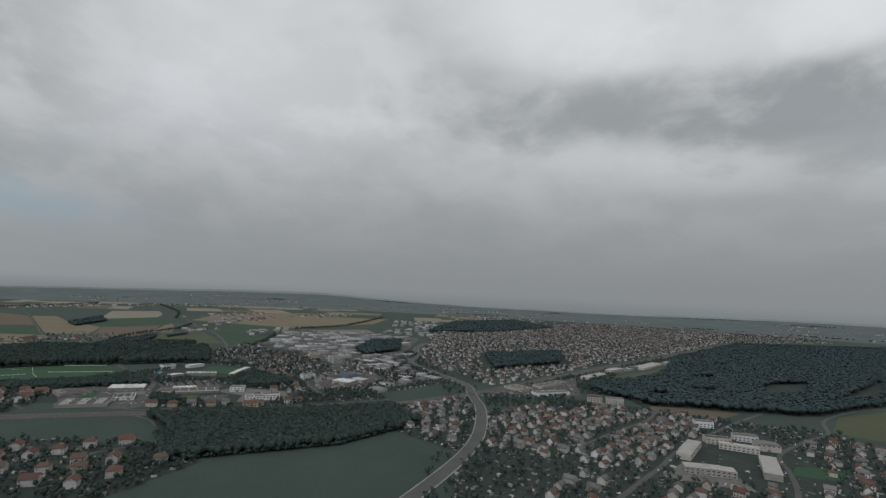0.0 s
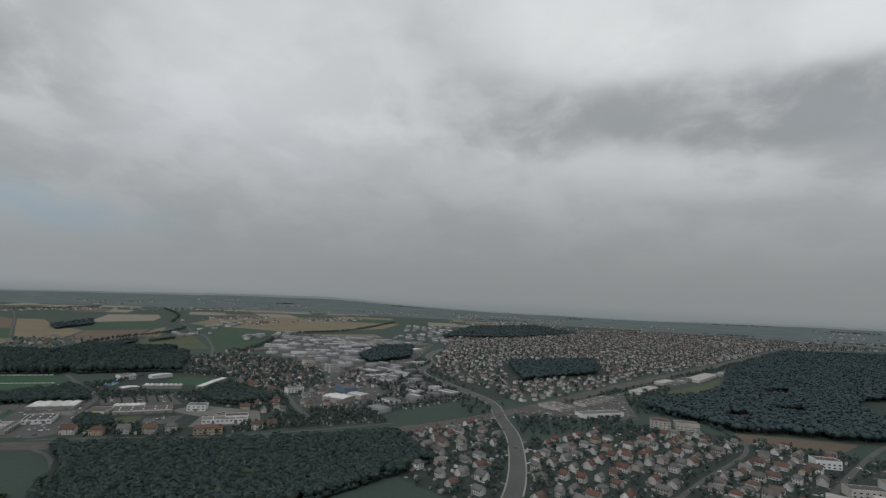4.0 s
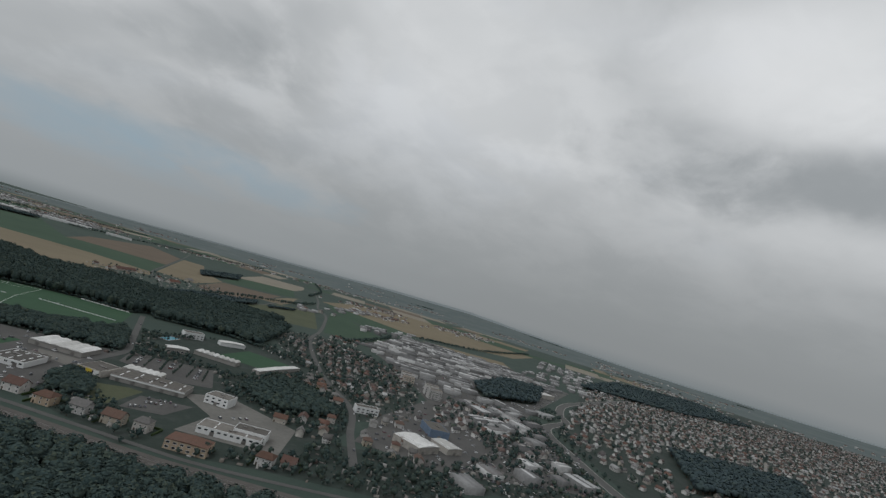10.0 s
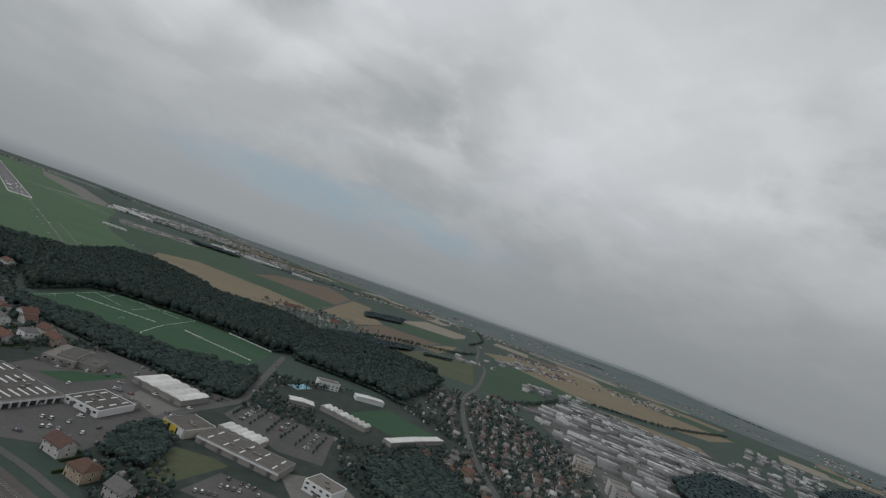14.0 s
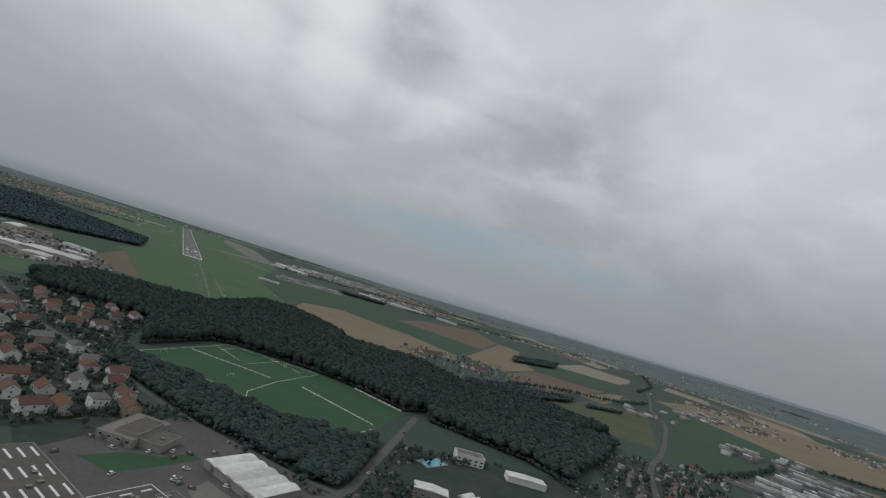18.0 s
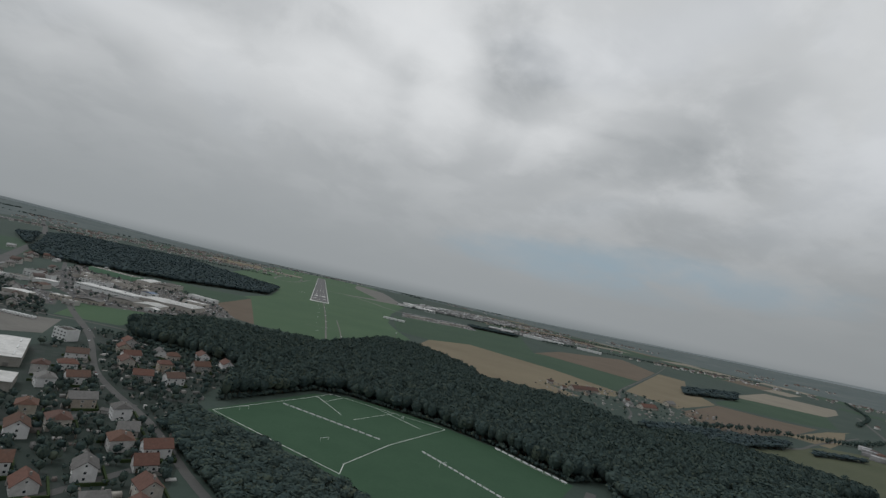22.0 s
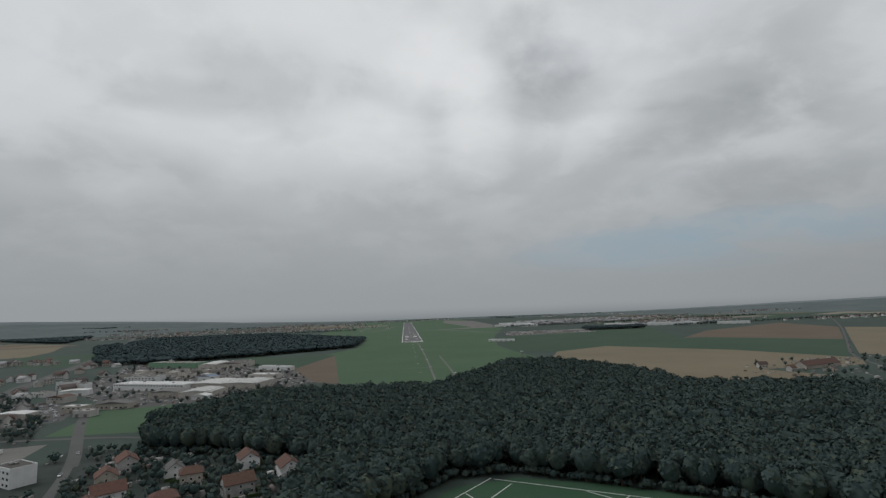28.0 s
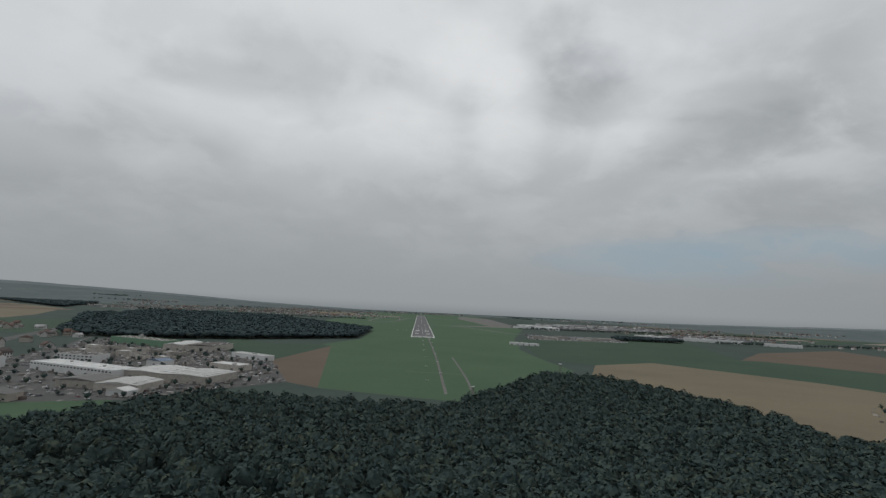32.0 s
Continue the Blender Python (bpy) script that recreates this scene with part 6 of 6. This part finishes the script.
# playing fields
pitch = sheet("playing_field", [(2.7, -1191), (33.3, -1183), (84, -1204), (119, -1236), (157, -1275), (192, -1335), (133, -1404), (101, -1430), (78, -1418), (49, -1410), (20, -1376), (-70, -1286)], LAWN, 0.13, "bright green playing fields with white lines", "pitch")
for a, b in (((-67, -1285), (-21.3, -1232)), ((-21.3, -1232), (21.3, -1181)), ((-67, -1285), (21, -1370)), ((22.7, -1183), (118, -1241)), ((21, -1370), (24, -1354)), ((24, -1354), (59, -1305)), ((59, -1305), (118, -1241)), ((36, -1255), (76, -1215)), ((153, -1275), (188, -1334)),
             ((6.7, -1200), (26.7, -1247)), ((60, -1207), (93, -1251)), ((29.3, -1191), (10.7, -1216)), ((101, -1426), (131, -1402))):
    stripe("touch_line", a, b, 0.42, 0.12, 0.16, PAINT, pitch)
for a, b, n in (((-21, -1241), (54, -1297), 14), ((83, -1309), (133, -1394), 18), ((153, -1273), (189, -1333), 10)):
    fence = tagged(new("pitch_fence"), "low white board fence between pitches", "fence", "pitch fences")
    a, b = np.array(a, float), np.array(b, float)
    for i in range(n):
        u, v = a + (b - a) * (i + 0.06) / n, a + (b - a) * (i + 0.84) / n
        stripe("board", u, v, 0.25, 0.12, 1.1, FRAMEWHITE, fence)
for x, y, turn in ((12, -1317, -0.9), (-47, -1273, -0.9), (93, -1333, -0.9), (80, -1233, -0.55)):
    goal = thing("football_goal", x, y, turn, "white football goal on the turf", "goal", "football goals", 0.12)
    for u in (-3.6, 3.6):
        box_mesh("post", (0.16, 0.16, 2.4), FRAMEWHITE, goal, (0, u, 0))
    box_mesh("crossbar", (0.16, 7.36, 0.16), FRAMEWHITE, goal, (0, 0, 2.4))

# cars
def car_body():
    prof = [(-2.1, 0.35), (2.1, 0.35), (2.15, 0.75), (1.2, 0.95), (-1.9, 1.0), (-2.15, 0.8)]
    V = [(x, y, z) for y in (-0.85, 0.85) for x, z in prof]
    n = len(prof)
    F = [tuple(range(n)), tuple(range(2 * n - 1, n - 1, -1))] + [(i, n + i, n + (i + 1) % n, (i + 1) % n) for i in range(n)]
    return raw_mesh("body", V, F, [CARPAINT])


def car_cabin(roof):
    lo, hi = [(-1.9, 0.98), (1.0, 0.94)], [(-1.4, 1.45), (0.35, 1.45)]
    V = [(x, s * w, z) for s in (-1, 1) for (x, z), w in ((lo[0], .8), (lo[1], .8), (hi[1], .62), (hi[0], .62))]
    F = [(0, 1, 2, 3), (7, 6, 5, 4), (1, 5, 6, 2), (0, 3, 7, 4)]
    if roof:
        return raw_mesh("roof", [(-1.42, -.64, 1.45), (.37, -.64, 1.45), (.37, .64, 1.45), (-1.42, .64, 1.45), (-1.3, -.5, 1.52), (.25, -.5, 1.52), (.25, .5, 1.52), (-1.3, .5, 1.52)], [(4, 5, 6, 7), (0, 1, 5, 4), (1, 2, 6, 5), (2, 3, 7, 6), (3, 0, 4, 7)], [CARPAINT])
    return raw_mesh("windows", V, F, [GLASS])


def wheel_mesh():
    k = 8
    V = [(math.cos(a) * 0.32, y, 0.32 + math.sin(a) * 0.32) for y in (-0.1, 0.1) for a in [2 * math.pi * i / k for i in range(k)]]
    return raw_mesh("wheel", V, [tuple(range(k)), tuple(range(2 * k - 1, k - 1, -1))] + [(i, k + i, k + (i + 1) % k, (i + 1) % k) for i in range(k)], [RUBBER])


def car(x, y, turn, van=False):
    p = thing("van" if van else "car", x, y, turn, "white parked delivery van" if van else "parked car on the asphalt", "van" if van else "car", "parked vans" if van else "parked cars", 0.125)
    if van:
        place("body", shared("vanbody", lambda: block("body", -2.8, -1.0, 0.4, 2.4, 1.0, 2.6, FRAMEWHITE)), p)
        place("windscreen", shared("vanwin", lambda: block("windows", 2.4, -0.9, 1.3, 2.55, 0.9, 2.2, GLASS)), p)
    else:
        place("body", shared("carbody", car_body), p)
        place("glasshouse", shared("carwin", lambda: car_cabin(False)), p)
        place("roof", shared("carroof", lambda: car_cabin(True)), p)
    for sx in (-1.35, 1.35):
        for sy in (-0.8, 0.8):
            place("wheel", shared("wheel", wheel_mesh), p, (sx, sy, 0))


def car_row(x0, y0, x1, y1, n, fill=0.75, van=False):
    t = math.atan2(y1 - y0, x1 - x0)
    for i in range(n):
        if rng.random() < fill:
            f = i / max(1, n - 1)
            car(x0 + (x1 - x0) * f, y0 + (y1 - y0) * f, t + math.pi / 2, van)


car_row(-427, -920, -349, -949, 12, 0.7)
car_row(-83, -1592, -62, -1600, 6, 0.4)
car_row(-88, -1604, -62, -1612, 8, 0.4)
car_row(-34, -1535, -28, -1520, 5, 0.6)
car_row(-22, -1675, 0, -1686, 8, 0.6)
car_row(-12, -1667, 12, -1682, 9, 0.6)
car_row(-1, -1660, 19, -1680, 8, 0.6)
for a, b in (((48, -1570), (68, -1550)), ((56, -1586), (80, -1561)), ((63, -1598), (90, -1571)), ((78, -1620), (107, -1592))):
    car_row(a[0], a[1], b[0], b[1], 12, 0.4)
car_row(-315, -1067, -283, -1075, 9, 1.0, True)
car_row(32, -1712, 53, -1720, 5)
car_row(-400, -747, -307, -789, 16, 0.6)
car_row(-349, -887, -287, -891, 10, 0.5)
car_row(-253, -667, -200, -693, 9, 0.6)
car_row(173, -2080, 220, -2133, 9, 0.6)
car_row(187, -2075, 235, -2128, 9, 0.6)
car_row(-200, -2327, -180, -2267, 8, 0.6)
for pts, _ in ROADS[:7]:
    p = smooth_line(pts, 12.0)
    for i in range(3, min(len(p) - 1, 60), 9):
        d = p[i + 1] - p[i]
        car(p[i][0] + d[1] / np.linalg.norm(d) * 1.7, p[i][1] - d[0] / np.linalg.norm(d) * 1.7, math.atan2(d[1], d[0]))

# cars too many to count, parked along the town's streets and yards
def speck_car():
    V = [(a, b, c) for c in (0.25, 0.95) for a, b in ((-2.1, -.85), (2.1, -.85), (2.1, .85), (-2.1, .85))] + [(a, b, 1.45) for a, b in ((-1.4, -.65), (.6, -.65), (.6, .65), (-1.4, .65))]
    F = []
    for o in (0, 4):
        for i in range(4):
            j = (i + 1) % 4
            F += [(o + i, o + j, o + 4 + j), (o + i, o + 4 + j, o + 4 + i)]
    F += [(8, 9, 10), (8, 10, 11)]
    return np.array(V, float), np.array(F), np.array([0] * 8 + [1] * 8 + [0] * 2)


CARMIX = islands("mixed_car_paint", [(0.0, (0.65, 0.65, 0.65)), (0.25, (0.60, 0.60, 0.60)), (0.4, (0.30, 0.31, 0.32)), (0.6, (0.03, 0.03, 0.035)), (0.88, (0.12, 0.13, 0.15)), (0.96, (0.18, 0.05, 0.05)), (1.0, (0.07, 0.09, 0.14))], 0.3, 1.0, 0.1, 0.02, spec=0.5)
q = np.vstack([scatter(YARDS[8][0], 15), scatter(YARDS[7][0], 9), scatter(YARDS[12][0], 8), scatter(YARDS[1][0], 15), scatter(YARDS[9][0], 7), scatter(YARDS[0][0], 13), scatter(GARDENS[8], 11), scatter(GARDENS[3], 17)])
q = q[rng.random(len(q)) < 0.5]
tagged(tile("parked_cars", [speck_car()], np.c_[q, np.full(len(q), 0.1)], rng.integers(0, 2, len(q)) * math.pi / 2 - 0.6, np.ones((len(q), 3)), [CARMIX, GLASS]), "many parked cars in yards and streets", "cars", kind="stuff")


# low clutter of gardens and yards: garages, terraces, walls, stacks and small roofs
CLUTTER = islands("garden_clutter", [(0.0, (0.10, 0.098, 0.095)), (0.2, (0.30, 0.29, 0.275)), (0.4, (0.14, 0.12, 0.10)), (0.6, (0.48, 0.475, 0.46)), (0.75, (0.11, 0.085, 0.075)), (0.9, (0.22, 0.215, 0.205)), (1.0, (0.38, 0.35, 0.31))], 0.85, 0.8)
for poly, spacing, turn in ((GARDENS[0], 9, SETTLE), (GARDENS[1], 10, ROW), (GARDENS[2], 9, ROW), (GARDENS[3], 10, -0.6), (GARDENS[4], 10, -0.9), (GARDENS[6], 11, ROW), (GARDENS[7], 9, SETTLE), (GARDENS[8], 10, -0.6), (YARDS[0][0], 8, -0.25), (GARDENS[9], 14, 0.3)):
    q = scatter(poly, spacing, turn)
    q = q[rng.random(len(q)) < 0.6]
    q = q[np.array([np.min(np.hypot(*(np.array(PLACED) - p).T)) > 6.5 for p in q])]
    for pts, w in ROADS:
        q = q[~near_line(pts, q, w / 2 + 3)]
    q = q[~near_line(RAIL, q, 15)]
    for c in BUILT + SCHOOL_SITES:
        q = q[~inside(c, q)]
    n = len(q)
    low = rng.random(n) < 0.5
    size = np.c_[rng.uniform(1.2, 6.0, n), rng.uniform(0.8, 3.6, n), np.where(low, rng.uniform(0.25, 0.6, n), rng.uniform(1.4, 2.8, n))]
    tagged(tile("garden_clutter", [lean_template()], q, turn + rng.integers(0, 2, n) * math.pi / 2 + rng.normal(0, 0.05, n), size, [CLUTTER, CLUTTER]), "small garages, terraces, walls and stacks between houses", "clutter", kind="stuff")
q = scatter(YARDS[0][0], 24)
h = rng.uniform(3, 7, len(q))
tagged(tile("yard_trees", SHRUBS, q, rng.uniform(0, 6.28, len(q)), np.c_[h, h, h], [FOLIAGE, BARK], smooth=True), "dark green trees between the industrial halls", "trees", kind="stuff")


# trees and small roofs on the verges beside the railway and the main road
for poly, spacing, few in (([(80, -2080), (173, -2067), (440, -2240), (573, -2373), (320, -2300), (187, -2347), (147, -2267)], 9, 0.75), ([(253, -2100), (507, -2283), (1253, -2741), (2200, -3333), (2187, -3373), (1227, -2767), (480, -2313), (240, -2133)], 10, 0.7),
                           ([(147, -2000), (267, -1987), (400, -1907), (533, -1840), (747, -1813), (747, -1867), (560, -1893), (400, -1967), (267, -2047), (160, -2073)], 10, 0.6), ([(-440, -2080), (-160, -2100), (53, -2100), (80, -2060), (-133, -2047), (-440, -2000)], 10, 0.5)):
    q = scatter(poly, spacing)
    q = q[rng.random(len(q)) < few]
    q = q[~inside(YARDS[7][0], q)]
    for c in SCHOOL_SITES:
        q = q[~inside(c, q)]
    for pts, w in ROADS:
        q = q[~near_line(pts, q, w / 2 + 4)]
    q = q[~near_line(RAIL, q, 14)]
    h = rng.uniform(3, 9, len(q))
    tagged(tile("verge_trees", SHRUBS, q, rng.uniform(0, 6.28, len(q)), np.c_[h * 1.05, h * 1.05, h], [FOLIAGE, BARK], smooth=True), "dark green trees and shrubs on the verge", "trees", kind="stuff")

# the plan above is drawn a quarter larger than the ground that the camera's path is laid over
for ob in scene.collection.objects:
    if ob.parent is None and ob.type in ("MESH", "EMPTY"):
        ob.matrix_basis = Matrix.Scale(PLAN, 4) @ ob.matrix_basis
